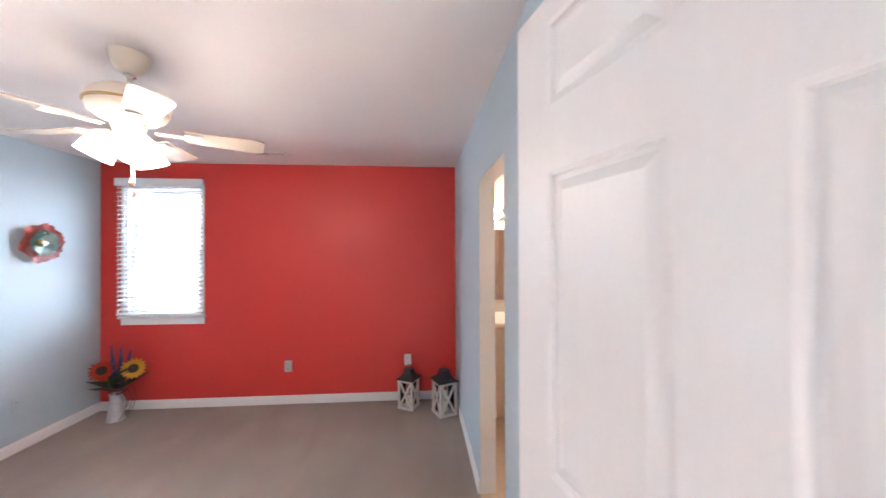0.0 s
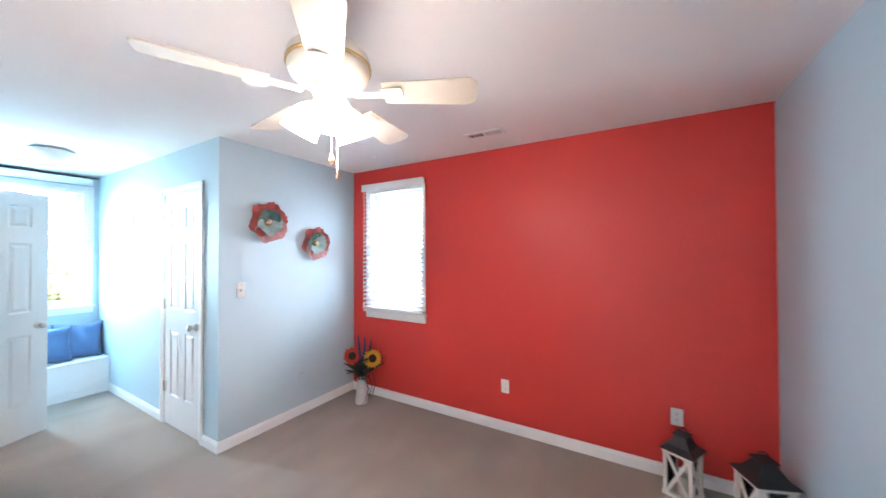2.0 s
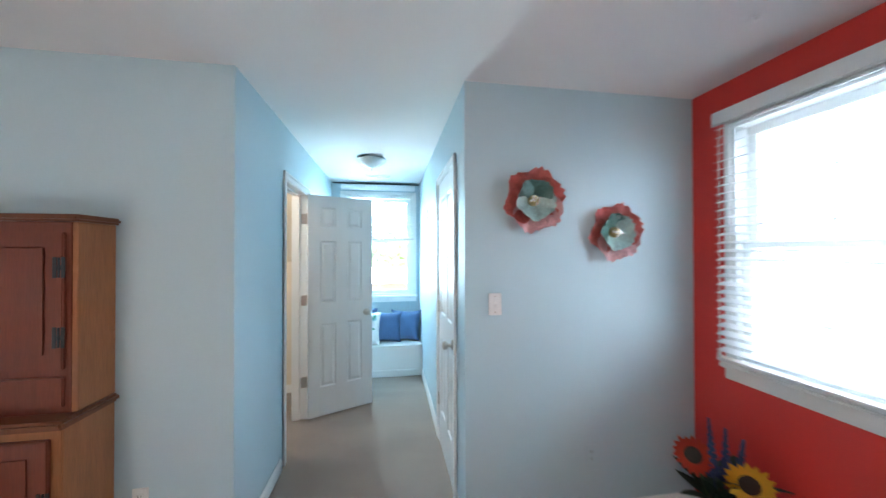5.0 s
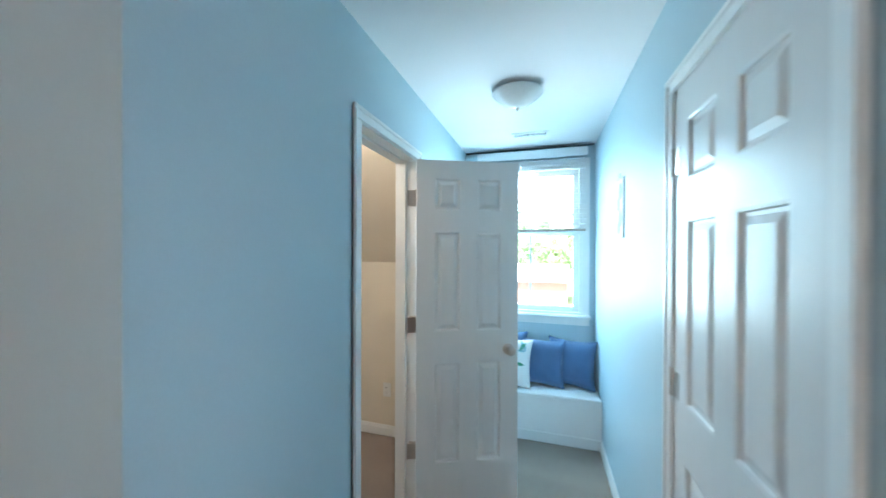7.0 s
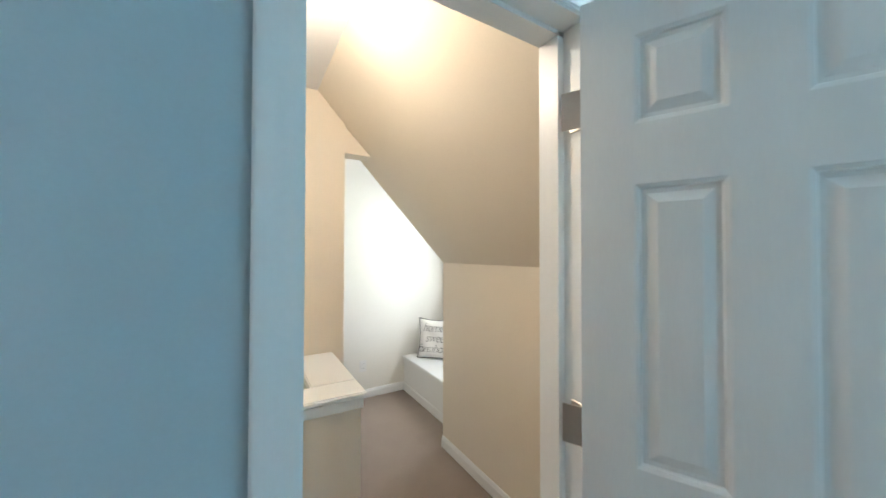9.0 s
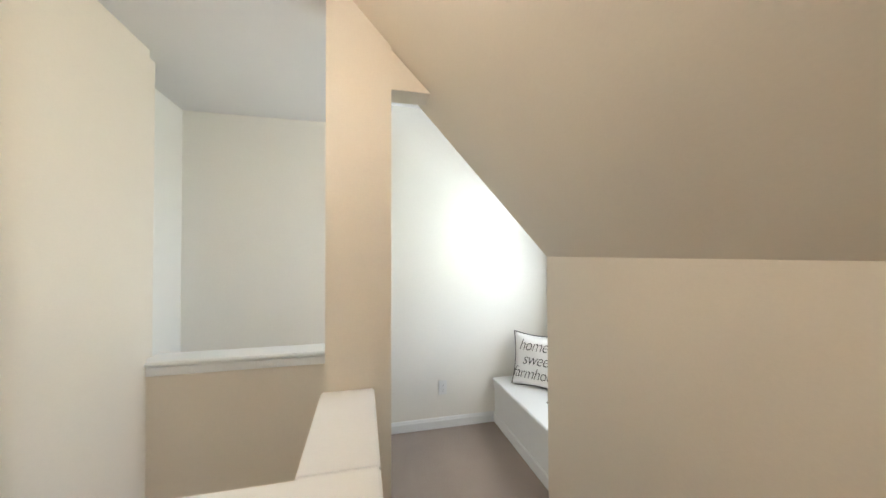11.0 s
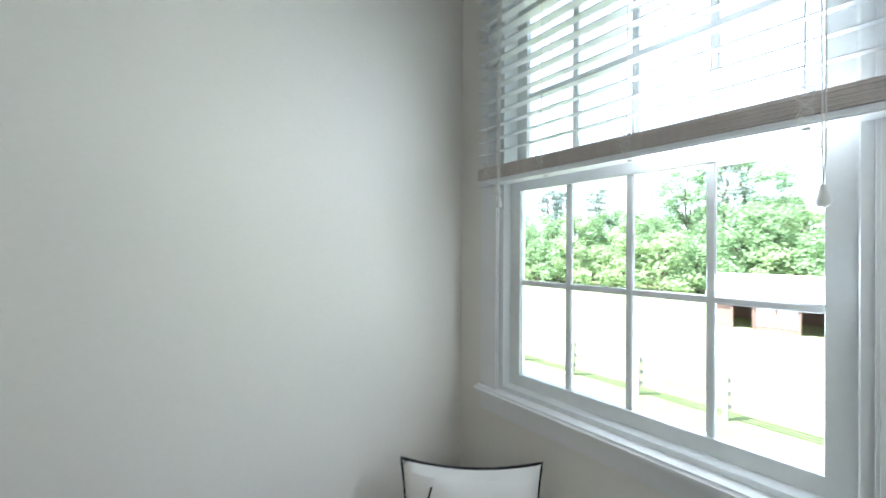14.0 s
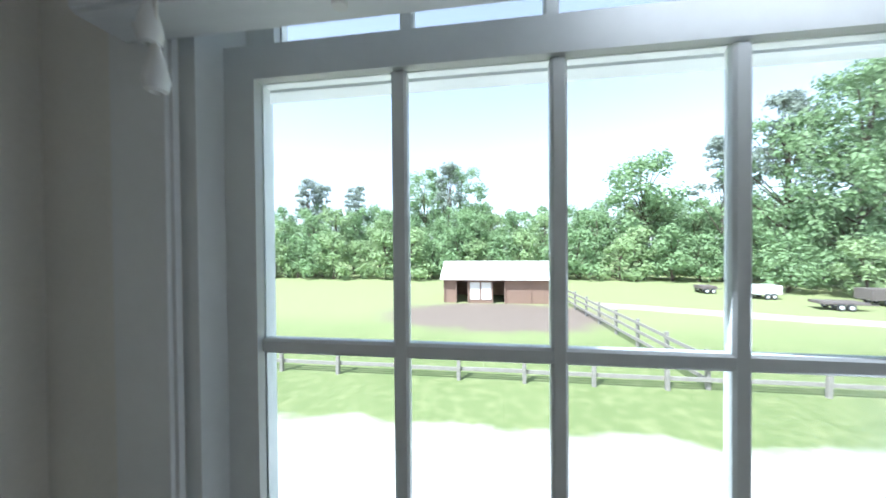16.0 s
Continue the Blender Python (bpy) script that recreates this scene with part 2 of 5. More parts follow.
def tube(pts, r, seg=8, r_end=None, bm=None):
    bm = bm or bmesh.new()
    pts = [Vector(p) for p in pts]
    rings = []
    for k, p in enumerate(pts):
        d = (pts[min(k + 1, len(pts) - 1)] - pts[max(k - 1, 0)]).normalized()
        u = d.orthogonal().normalized()
        v = d.cross(u)
        rr = r + ((r_end if r_end is not None else r) - r) * k / max(1, len(pts) - 1)
        ring = [bm.verts.new(p + rr * (math.cos(a) * u + math.sin(a) * v)) for a in (2 * math.pi * j / seg for j in range(seg))]
        if rings:
            prev = rings[-1]
            off = min(range(seg), key=lambda o: sum((prev[j].co - ring[(j + o) % seg].co).length for j in range(seg)))
            ring = ring[off:] + ring[:off]
        rings.append(ring)
    for a, b in zip(rings, rings[1:]):
        for j in range(seg):
            bm.faces.new((a[j], a[(j + 1) % seg], b[(j + 1) % seg], b[j]))
    bm.faces.new(rings[0][::-1])
    bm.faces.new(rings[-1])
    return bm


def finish(bm, name, material, smooth=True):
    me = bpy.data.meshes.new(name)
    bmesh.ops.recalc_face_normals(bm, faces=bm.faces[:])
    bm.to_mesh(me)
    bm.free()
    me.materials.append(material)
    if smooth:
        me.shade_smooth()
        me.set_sharp_from_angle(angle=radians(35))
    return me


def thing(name, label, category, m=None, group="", kind=""):
    ob = new(name)
    ob.empty_display_size = 0.1
    if m:
        ob.matrix_world = m
    return tagged(ob, label, category, group, kind)


def part(name, bm, material, parent, label="", smooth=True, m=None):
    ob = new(name, finish(bm, name, material, smooth))
    ob.parent = parent
    if m:
        ob.matrix_basis = m
    if label:
        ob["label"] = label
    return ob


def solid(name, bm, material, label, category, kind="", group="", m=None, smooth=True):
    ob = new(name, finish(bm, name, material, smooth))
    if m:
        ob.matrix_world = m
    return tagged(ob, label, category, group, kind)


def structure(name, bm, material, label, smooth=False):
    return solid(name, bm, material, label, "structure", "structure", smooth=smooth)


def wall_bm(axis, p0, p1, lo, hi, z0, z1, holes=()):
    """A wall between p0 and p1 across its axis ("x" or "y" is its normal), from lo to hi along it, with holes (lo, hi, z0, z1)."""
    bm = bmesh.new()

    def put(a, b, c, d):
        if b - a > 1e-4 and d - c > 1e-4:
            if axis == "x":
                box(bm, p0, p1, a, b, c, d)
            else:
                box(bm, a, b, p0, p1, c, d)

    at = lo
    for a, b, c, d in sorted(holes):
        put(at, a, z0, z1)
        put(a, b, z0, c)
        put(a, b, d, z1)
        at = b
    put(at, hi, z0, z1)
    return bm


def baseboard(x0, y0, x1, y1, nx, ny, h=0.085, t=0.013):
    """A run of moulded baseboard from one floor point to another; (nx, ny) points into the room."""
    bm = bmesh.new()
    prof = [(0, 0), (t, 0), (t, h * 0.72), (t * 0.75, h * 0.8), (t * 0.55, h * 0.92), (t * 0.3, h), (0, h)]
    ends = []
    for x, y in ((x0, y0), (x1, y1)):
        ends.append([bm.verts.new((x + nx * d, y + ny * d, 0.003 + z)) for d, z in prof])
    n = len(prof)
    for k in range(n):
        bm.faces.new((ends[0][k], ends[0][(k + 1) % n], ends[1][(k + 1) % n], ends[1][k]))
    bm.faces.new(ends[0])
    bm.faces.new(ends[1][::-1])
    return structure("baseboard", bm, WHITE, "white painted moulded baseboard along the wall")


# ---------- the shell ----------
H = 2.44
structure("floor", box(bmesh.new(), -6.16, 0.105, 1.0, 3.68, -0.05, 0), CARPET, "beige cut-pile carpet floor")
structure("floor_bedroom_south", box(bmesh.new(), -3.43, 0.105, -0.75, 1.0, -0.05, 0), CARPET, "beige cut-pile carpet floor")
structure("floor_bathroom", box(bmesh.new(), 0.105, 1.25, 0.9, 3.70, -0.05, 0.002), TILE, "beige vinyl bathroom floor")
fl = bmesh.new()
box(fl, -6.16, -4.47, -1.741, 1.0, -0.05, 0)
box(fl, -4.46, -3.3, -1.741, -1.0, -0.05, 0)
box(fl, -4.47, -3.535, 0.23, 1.0, -0.05, 0)
structure("floor_attic", fl, CARPET, "beige carpet floor of the attic landing")
structure("ceiling", box(bmesh.new(), -6.3, 0.2, 1.06, 3.8, H, H + 0.1), CEIL, "flat white matt ceiling")
structure("ceiling_south", box(bmesh.new(), -3.5, 0.2, -0.85, 1.06, H, H + 0.1), CEIL, "flat white matt ceiling")
structure("ceiling_bathroom", box(bmesh.new(), 0.2, 1.4, 0.9, 3.8, 2.40, 2.5), CEIL, "white bathroom ceiling")
ca = bmesh.new()
box(ca, -4.56, -3.5, -0.43, 1.05, H, H + 0.08)
box(ca, -4.76, -3.2, -1.741, -0.60, H, H + 0.25)
box(ca, -4.76, -3.5, -0.60, -0.43, H, H + 0.08)
box(ca, -6.3, -4.76, -1.85, -0.593, 2.62, 2.7)
structure("ceiling_attic", ca, CEIL, "white attic ceiling with a raised dormer part")

# red accent wall with its window opening, and the shell behind it
WB = (-3.17, -2.45, 0.92, 2.20)
structure("wall_north", wall_bm("y", 3.68, 3.80, -3.40, 0.105, 0, H, [WB]), RED, "red painted accent wall")
structure("wall_plate", wall_bm("x", -3.52, -3.40, 2.27, 3.80, 0, H), BLUE, "pale blue painted wall with an outside corner")
CL = (-4.345, -3.672, 0, 2.075)
structure("wall_hall_north", wall_bm("y", 2.27, 2.39, -6.16, -3.52, 0, H, [CL]), BLUE, "pale blue painted hall wall")
structure("wall_closet_back", wall_bm("y", 2.95, 3.0, -4.6, -3.52, 0, H), BLUE, "plain closet back wall")
DR = (-4.875, -4.218, 0, 2.06)
structure("wall_hall_south", wall_bm("y", 1.06, 1.12, -6.16, -3.49, 0, H, [DR]), BLUE, "pale blue painted hall wall with a doorway")
structure("wall_attic_north", wall_bm("y", 1.00, 1.06, -6.16, -3.50, 0, H, [DR]), CREAM, "cream painted attic wall with a doorway")
structure("wall_west_bedroom", wall_bm("x", -3.49, -3.43, -0.80, 1.12, 0, H), BLUE, "pale blue painted bedroom wall")
structure("wall_south_bedroom", wall_bm("y", -0.87, -0.75, -3.49, 0.2, 0, H), BLUE, "pale blue painted wall behind the way in")
BD = (1.66, 2.29, 0, 2.0)
ED = (-0.56, 0.38, 0, 2.14)
structure("wall_east", wall_bm("x", 0.105, 0.155, -0.75, 3.68, 0, H, [ED, BD]), BLUE, "pale blue painted wall with an open bathroom doorway")
structure("wall_bath_west", wall_bm("x", 0.155, 0.205, -0.75, 3.80, 0, H, [ED, BD]), BATH, "warm beige bathroom wall")
structure("wall_bath_north", wall_bm("y", 3.70, 3.80, 0.205, 1.40, 0, H), BATH, "warm beige bathroom wall")
structure("wall_bath_east", wall_bm("x", 1.25, 1.35, -0.9, 3.70, 0, H), BATH, "warm beige bathroom wall")
structure("wall_bath_south", wall_bm("y", 0.8, 0.9, 0.205, 1.25, 0, H), BATH, "warm beige bathroom wall")
structure("wall_landing", wall_bm("y", -1.0, -0.9, 0.1, 1.35, 0, H), BATH, "plain wall beyond the bedroom door")
WH = (1.29, 2.165, 0.94, 2.26)
WN = (-1.55, -0.712, 0.92, 2.36)
structure("wall_west_hall", wall_bm("x", -6.28, -6.16, 1.0, 2.39, 0, H, [WH]), BLUE, "pale blue painted wall round the hall window")
structure("wall_west_nook", wall_bm("x", -6.28, -6.16, -1.86, -0.47, 0, 2.7, [WN]), WARMWHITE, "cream wall round the dormer window, daylight whitening in its colour")
structure("wall_attic_far", wall_bm("y", -1.86, -1.741, -6.16, -3.2, 0, 2.7), WARMWHITE, "cream dormer side wall, coloured off-white as in daylight")
structure("wall_knee", wall_bm("x", -5.60, -5.479, -0.593, 1.0, 0, 1.411), CREAM, "cream painted knee wall")
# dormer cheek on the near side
structure("wall_dormer_cheek", wall_bm("y", -0.593, -0.50, -6.16, -5.60, 0, 2.7), WARMWHITE, "cream dormer cheek wall, coloured off-white as in daylight")
# sloped ceiling between the knee wall and the flat ceiling
sl = bmesh.new()
prof = [(-5.479, 1.411), (-4.517, 2.44), (-4.517, 2.72), (-5.72, 1.45), (-5.60, 1.411)]
sides = [[sl.verts.new((x, y, z)) for x, z in prof] for y in (-0.593, 1.0)]
for k in range(5):
    sl.faces.new((sides[0][k], sides[0][(k + 1) % 5], sides[1][(k + 1) % 5], sides[1][k]))
sl.faces.new(sides[0])
sl.faces.new(sides[1][::-1])
structure("ceiling_slope", sl, CREAM, "cream painted sloped attic ceiling")
ck = bmesh.new()
prof = [(-5.60, 1.40), (-4.40, 2.60), (-4.40, 2.72), (-5.60, 2.72)]
sides = [[ck.verts.new((x, y, z)) for x, z in prof] for y in (-0.59, -0.50)]
for k in range(4):
    ck.faces.new((sides[0][k], sides[0][(k + 1) % 4], sides[1][(k + 1) % 4], sides[1][k]))
ck.faces.new(sides[0])
ck.faces.new(sides[1][::-1])
structure("wall_cheek_upper", ck, WARMWHITE, "cream dormer cheek above the slope, coloured off-white as in daylight")
# the wall stub beside the passage, with its header
structure("wall_stub", wall_bm("y", -0.53, -0.415, -4.676, -4.424, 0, H), CREAM, "cream painted wall stub at the stair opening")
hd = bmesh.new()
prof = [(-4.676, 2.095), (-4.676, 2.258), (-4.838, 2.095)]
sides = [[hd.verts.new((x, y, z)) for x, z in prof] for y in (-0.53, -0.415)]
for k in range(3):
    hd.faces.new((sides[0][k], sides[0][(k + 1) % 3], sides[1][(k + 1) % 3], sides[1][k]))
hd.faces.new(sides[0])
hd.faces.new(sides[1][::-1])
structure("wall_header", hd, CREAM, "cream header over the passage")
# stair opening: half walls, shaft and the wall beyond
structure("wall_half_front", box(bmesh.new(), -4.59, -3.535, 0.11, 0.23, -2.6, 0.87), CREAM, "cream painted half wall round the stair opening")
structure("wall_half_side", box(bmesh.new(), -4.59, -4.47, -0.415, 0.11, -2.6, 0.87), CREAM, "cream painted half wall round the stair opening")
structure("wall_half_far", box(bmesh.new(), -4.575, -3.495, -1.13, -0.99, -2.6, 0.87), CREAM, "cream painted half wall across the stair opening")
structure("wall_shaft_west", box(bmesh.new(), -4.58, -4.46, -0.99, -0.53, -2.6, 0.0), CREAM, "cream stair shaft wall")
structure("wall_stair_east", wall_bm("x", -3.535, -3.495, -0.99, 1.0, -2.6, H), CREAM, "cream painted stairwell wall")
structure("wall_nook_east", wall_bm("x", -3.33, -3.23, -1.741, -0.99, -0.05, H), WARMWHITE, "cream wall end, the dormer daylight put into its off-white colour")
structure("wall_nook_return", box(bmesh.new(), -3.495, -3.33, -1.11, -0.99, -2.6, H), CREAM, "cream painted wall end beside the stair opening")
structure("stair_floor", box(bmesh.new(), -4.6, -3.4, -1.2, 0.2, -2.7, -2.6), CARPET, "carpeted floor at the foot of the stairs")


def cap_run(name, x0, x1, y0, y1):
    th = thing(name, "white painted wooden cap with a moulded edge on a half wall", "wall cap")
    part("board", rbox(x0 - 0.02, x1 + 0.02, y0 - 0.02, y1 + 0.02, 0.878, 0.90, 0.006, 3), WHITE, th)
    part("moulding", rbox(x0 - 0.009, x1 + 0.009, y0 - 0.009, y1 + 0.009, 0.83, 0.878, 0.004), WHITE, th)
    return th


cap_run("half_wall_cap", -4.59, -3.56, 0.11, 0.23)
cap_run("half_wall_cap", -4.59, -4.43, -0.393, 0.068)
cap_run("half_wall_cap", -4.575, -3.517, -1.13, -0.99)

# baseboards
for a in ((-3.40, 3.68, 0.105, 3.68, 0, -1), (-3.40, 2.27, -3.40, 3.68, 1, 0), (0.105, 2.29, 0.105, 3.68, -1, 0), (0.105, 0.38, 0.105, 1.66, -1, 0),
          (-3.627, 2.27, -3.387, 2.27, 0, -1), (-5.75, 2.27, -4.39, 2.27, 0, -1), (-5.75, 1.12, -4.875, 1.12, 0, 1), (-4.13, 1.12, -3.417, 1.12, 0, 1),
          (-3.43, 0.62, -3.43, 1.12, 1, 0), (-3.43, -0.75, -3.43, -0.5, 1, 0), (-5.479, -0.593, -5.479, 1.0, 1, 0), (-5.657, -1.741, -3.45, -1.741, 0, 1),
          (-5.479, 1.0, -4.875, 1.0, 0, -1), (-4.60, -0.53, -4.676, -0.53, 0, -1), (-4.676, -0.53, -4.676, -0.415, -1, 0), (-4.59, -0.415, -4.59, 0.23, -1, 0), (-4.59, 0.23, -3.535, 0.23, 0, 1)):
    baseboard(*a)


# ---------- doors ----------
def casing(name, axis, p, n, lo, hi, top, w=0.057, t=0.012):
    """Door casing on a wall face at p whose normal is n along the axis."""
    bm = bmesh.new()
    a, b = sorted((p, p + n * t))
    c, d = sorted((p, p + n * (t + 0.006)))
    for x0, x1, z0, z1, q in ((lo - w, lo, 0, top, 0), (hi, hi + w, 0, top, 0), (lo - w, hi + w, top, top + w, 0),
                              (lo - w, lo - w * 0.62, 0, top + w * 0.62, 1), (hi + w * 0.62, hi + w, 0, top + w * 0.62, 1), (lo - w, hi + w, top + w * 0.62, top + w, 1)):
        e, f = (c, d) if q else (a, b)
        b2 = rbox(e, f, x0, x1, z0, z1, 0.004) if axis == "x" else rbox(x0, x1, e, f, z0, z1, 0.004)
        me = bpy.data.meshes.new("tmp")
        b2.to_mesh(me)
        b2.free()
        bm.from_mesh(me)
        bpy.data.meshes.remove(me)
    return structure(name, bm, WHITE, "white painted moulded door casing")


def knob_bm(sgn):
    prof = [(0.0, 0), (0.032, 0), (0.033, 0.006), (0.026, 0.010), (0.012, 0.014), (0.011, 0.030), (0.020, 0.036), (0.027, 0.048), (0.026, 0.060), (0.016, 0.067), (0.0, 0.068)]
    return lathe(prof, 24, pose(0, sgn * 0.0175, 0, -90 * sgn, 0, 0))


def panel_door(name, w, m, label, hinge_side=1, h=2.03, shift=0.0, knobs=True, mid=0.10):
    """A six-panel door leaf: x from the hinge (0) to w, y across its thickness, z up from its foot."""
    th = thing(name, label, "door", m)
    st, t = 0.105, 0.0175
    pw = (w - 2 * st - mid) / 2
    rows = ((0.26 + shift, 0.845 + shift), (1.03 + shift, 1.612 + shift), (1.738 + shift, min(1.925 + shift, h - 0.05)))
    bm = box(bmesh.new(), 0, st, -t, t, 0, h)
    box(bm, w - st, w, -t, t, 0, h)
    box(bm, st + pw, st + pw + mid, -t, t, 0, h)
    z = 0
    for a, b in (*rows, (h, h)):
        for x0 in (st, st + pw + mid):
            box(bm, x0, x0 + pw, -t, t, z, a)
        z = b
    for x0 in (st, st + pw + mid):
        for a, b in rows:
            box(bm, x0, x0 + pw, -0.007, 0.007, a, b)
    part("leaf", bm, DOORW, th, smooth=False)
    for x0 in (st, st + pw + mid):
        for a, b in rows:
            pb = bmesh.new()
            for s in (-1, 1):
                o, i_ = 0.020, 0.040
                lv = [[pb.verts.new((x, s * y, zz)) for x, zz in ((x0 + e, a + e), (x0 + pw - e, a + e), (x0 + pw - e, b - e), (x0 + e, b - e))] for e, y in ((0.0, t), (0.008, 0.0145), (0.011, 0.0085), (o, 0.008), (i_, 0.0155))]
                for p, q in zip(lv, lv[1:]):
                    for k in range(4):
                        pb.faces.new((p[k], p[(k + 1) % 4], q[(k + 1) % 4], q[k]))
                pb.faces.new(lv[-1])
            part("panel", pb, DOORW, th, smooth=False)
    if knobs:
        for s in (-1, 1):
            part("knob", knob_bm(s), NICKEL, th, "brushed nickel door knob", m=pose(w - 0.062, 0, 0.915))
    for z in (0.325, 1.067, 1.81):
        hb = rbox(-0.004, 0.045, -hinge_side * t - 0.002, -hinge_side * t + 0.002, z - 0.045, z + 0.045, 0.001, 1)
        hb2 = lathe([(0, -0.047), (0.0065, -0.047), (0.0065, 0.047), (0.004, 0.052), (0, 0.052)], 12, pose(-0.004, -hinge_side * (t + 0.004), z))
        me = bpy.data.meshes.new("tmp")
        hb2.to_mesh(me)
        hb2.free()
        hb.from_mesh(me)
        bpy.data.meshes.remove(me)
        box(hb, -0.050, -0.006, -hinge_side * t - 0.002, -hinge_side * t + 0.001, z - 0.045, z + 0.045)
        part("hinge", hb, NICKEL, th, "brushed nickel butt hinge")
    return th


ang = math.degrees(math.atan2(1.671 - 1.122, -5.088 + 4.83))
attic_door = panel_door("attic_door", 0.612, pose(-4.83, 1.135, 0.012, 0, 0, ang), "white six-panel interior door standing open into the hall", hinge_side=-1)
panel_door("closet_door", 0.658, pose(-4.335, 2.285, 0.012, 0, 0, 0), "closed white six-panel closet door with nickel hardware", hinge_side=1, h=2.05)
panel_door("bedroom_door", 0.82, pose(0.158, 0.117, 0.012, 0, 0, 104.1), "white six-panel bedroom door folded back against the wall", hinge_side=-1, shift=0.08, knobs=False, mid=0.11)
for z in (0.337, 1.08, 1.822):
    part("hinge", rbox(-4.857, -4.8525, 1.082, 1.124, z - 0.046, z + 0.046, 0.002, 1), NICKEL, attic_door, "brushed nickel butt hinge", m=attic_door.matrix_world.inverted())
casing("trim_attic_door", "y", 1.12, 1, DR[0] + 0.012, DR[1] - 0.012, DR[3] - 0.012)
casing("trim_attic_door_inside", "y", 1.0, -1, DR[0] + 0.012, DR[1] - 0.012, DR[3] - 0.012)
casing("trim_closet_door", "y", 2.27, -1, CL[0] + 0.012, CL[1] - 0.012, CL[3] - 0.012)
jm = bmesh.new()
for x0, x1, z0, z1 in ((DR[0], DR[0] + 0.018, 0, DR[3]), (DR[1] - 0.018, DR[1], 0, DR[3]), (DR[0], DR[1], DR[3] - 0.018, DR[3])):
    box(jm, x0, x1, 0.998, 1.122, z0, z1)
for x0, x1, z0, z1 in ((DR[0] + 0.018, DR[0] + 0.040, 0, DR[3] - 0.02), (DR[1] - 0.03, DR[1] - 0.018, 0, DR[3] - 0.02), (DR[0], DR[1], DR[3] - 0.03, DR[3] - 0.018)):
    box(jm, x0, x1, 1.0, 1.062, z0, z1)
structure("trim_attic_jamb", jm, WHITE, "white painted door jamb with a stop")
jc = bmesh.new()
for x0, x1, z0, z1 in ((CL[0], CL[0] + 0.009, 0, CL[3]), (CL[1] - 0.012, CL[1], 0, CL[3]), (CL[0], CL[1], CL[3] - 0.012, CL[3])):
    box(jc, x0, x1, 2.268, 2.392, z0, z1)
structure("trim_closet_jamb", jc, WHITE, "white painted closet jamb")
jb = bmesh.new()
for y0, y1, z0, z1 in ((BD[0] - 0.002, BD[0] + 0.004, 0, BD[3]), (BD[1] - 0.004, BD[1] + 0.002, 0, BD[3]), (BD[0], BD[1], BD[3] - 0.004, BD[3] + 0.002)):
    box(jb, 0.107, 0.207, y0, y1, z0, z1)
structure("trim_bath_opening", jb, WARMWHITE, "plain plastered opening to the bathroom")


# ---------- windows ----------
def sash(parent, name, lo, hi, z0, z1, depth, cols, rows, fr=0.042, mt=0.018, t=0.03):
    bm = bmesh.new()
    d0, d1 = depth - t / 2, depth + t / 2
    for a, b, c, d in ((lo, lo + fr, z0, z1), (hi - fr, hi, z0, z1), (lo + fr, hi - fr, z0, z0 + fr), (lo + fr, hi - fr, z1 - fr, z1)):
        box(bm, a, b, d0, d1, c, d)
    ob = part(name, bm, VINYL, parent, smooth=False)
    gw, gh = (hi - lo - 2 * fr) / cols, (z1 - z0 - 2 * fr) / rows
    for k in range(1, cols):
        x = lo + fr + gw * k
        part("muntin", rbox(x - mt / 2, x + mt / 2, depth - 0.009, depth + 0.009, z0 + fr, z1 - fr, 0.003, 1), VINYL, ob)
    for k in range(1, rows):
        z = z0 + fr + gh * k
        part("muntin", rbox(lo + fr, hi - fr, depth - 0.0085, depth + 0.0085, z - mt / 2, z + mt / 2, 0.003, 1), VINYL, ob)
    gl = part("pane", box(bmesh.new(), lo + fr, hi - fr, depth - 0.002, depth + 0.002, z0 + fr, z1 - fr), PANE, ob, "clear window glass", smooth=False)
    gl.visible_shadow = False
    return ob


def window(name, m, w, z0, z1, meet, cols, rows, label, stool=0.05, wcas=0.07, fr=0.045, jamb=0.022):
    """A double-hung window; local x runs along the wall from 0 to w, y points out of the house, the room's wall face is y = 0."""
    th = tagged(new(name), label, "window", kind="structure")
    th.matrix_world = m
    bm = bmesh.new()
    for a, b, c, d in ((0, jamb, z0, z1), (w - jamb, w, z0, z1), (jamb, w - jamb, z1 - jamb, z1), (jamb, w - jamb, z0, z0 + jamb)):
        box(bm, a, b, 0.0, 0.122, c, d)
    for a, b, c, d in ((-0.05, jamb - 0.004, z0 - 0.05, z1 + 0.05), (w - jamb + 0.004, w + 0.05, z0 - 0.05, z1 + 0.05), (jamb, w - jamb, z1 - jamb + 0.004, z1 + 0.05), (jamb, w - jamb, z0 - 0.05, z0 + jamb)):
        box(bm, a, b, 0.122, 0.14, c, d)
    part("window_frame", bm, VINYL, th, smooth=False)
    sash(th, "lower_sash", jamb, w - jamb, z0 + jamb, meet + 0.02, 0.055, cols, rows, fr)
    sash(th, "upper_sash", jamb, w - jamb, meet - 0.02, z1 - jamb, 0.095, cols, rows, fr)
    part("window_sill", rbox(-wcas - 0.012, w + wcas + 0.012, -stool, 0.05, z0 - 0.022, z0 + 0.004, 0.008, 3), WHITE, th, "white painted window stool")
    part("apron", rbox(-wcas, w + wcas, -0.017, 0, z0 - 0.085, z0 - 0.022, 0.004), WHITE, th)
    for a, b in ((-wcas, 0.004), (w - 0.004, w + wcas)):
        cb = rbox(a, b, -0.017, 0, z0, z1 + wcas, 0.005)
        part("casing", cb, WHITE, th)
    part("casing", rbox(0.004, w - 0.004, -0.017, 0, z1 - 0.004, z1 + wcas, 0.005), WHITE, th)
    return th


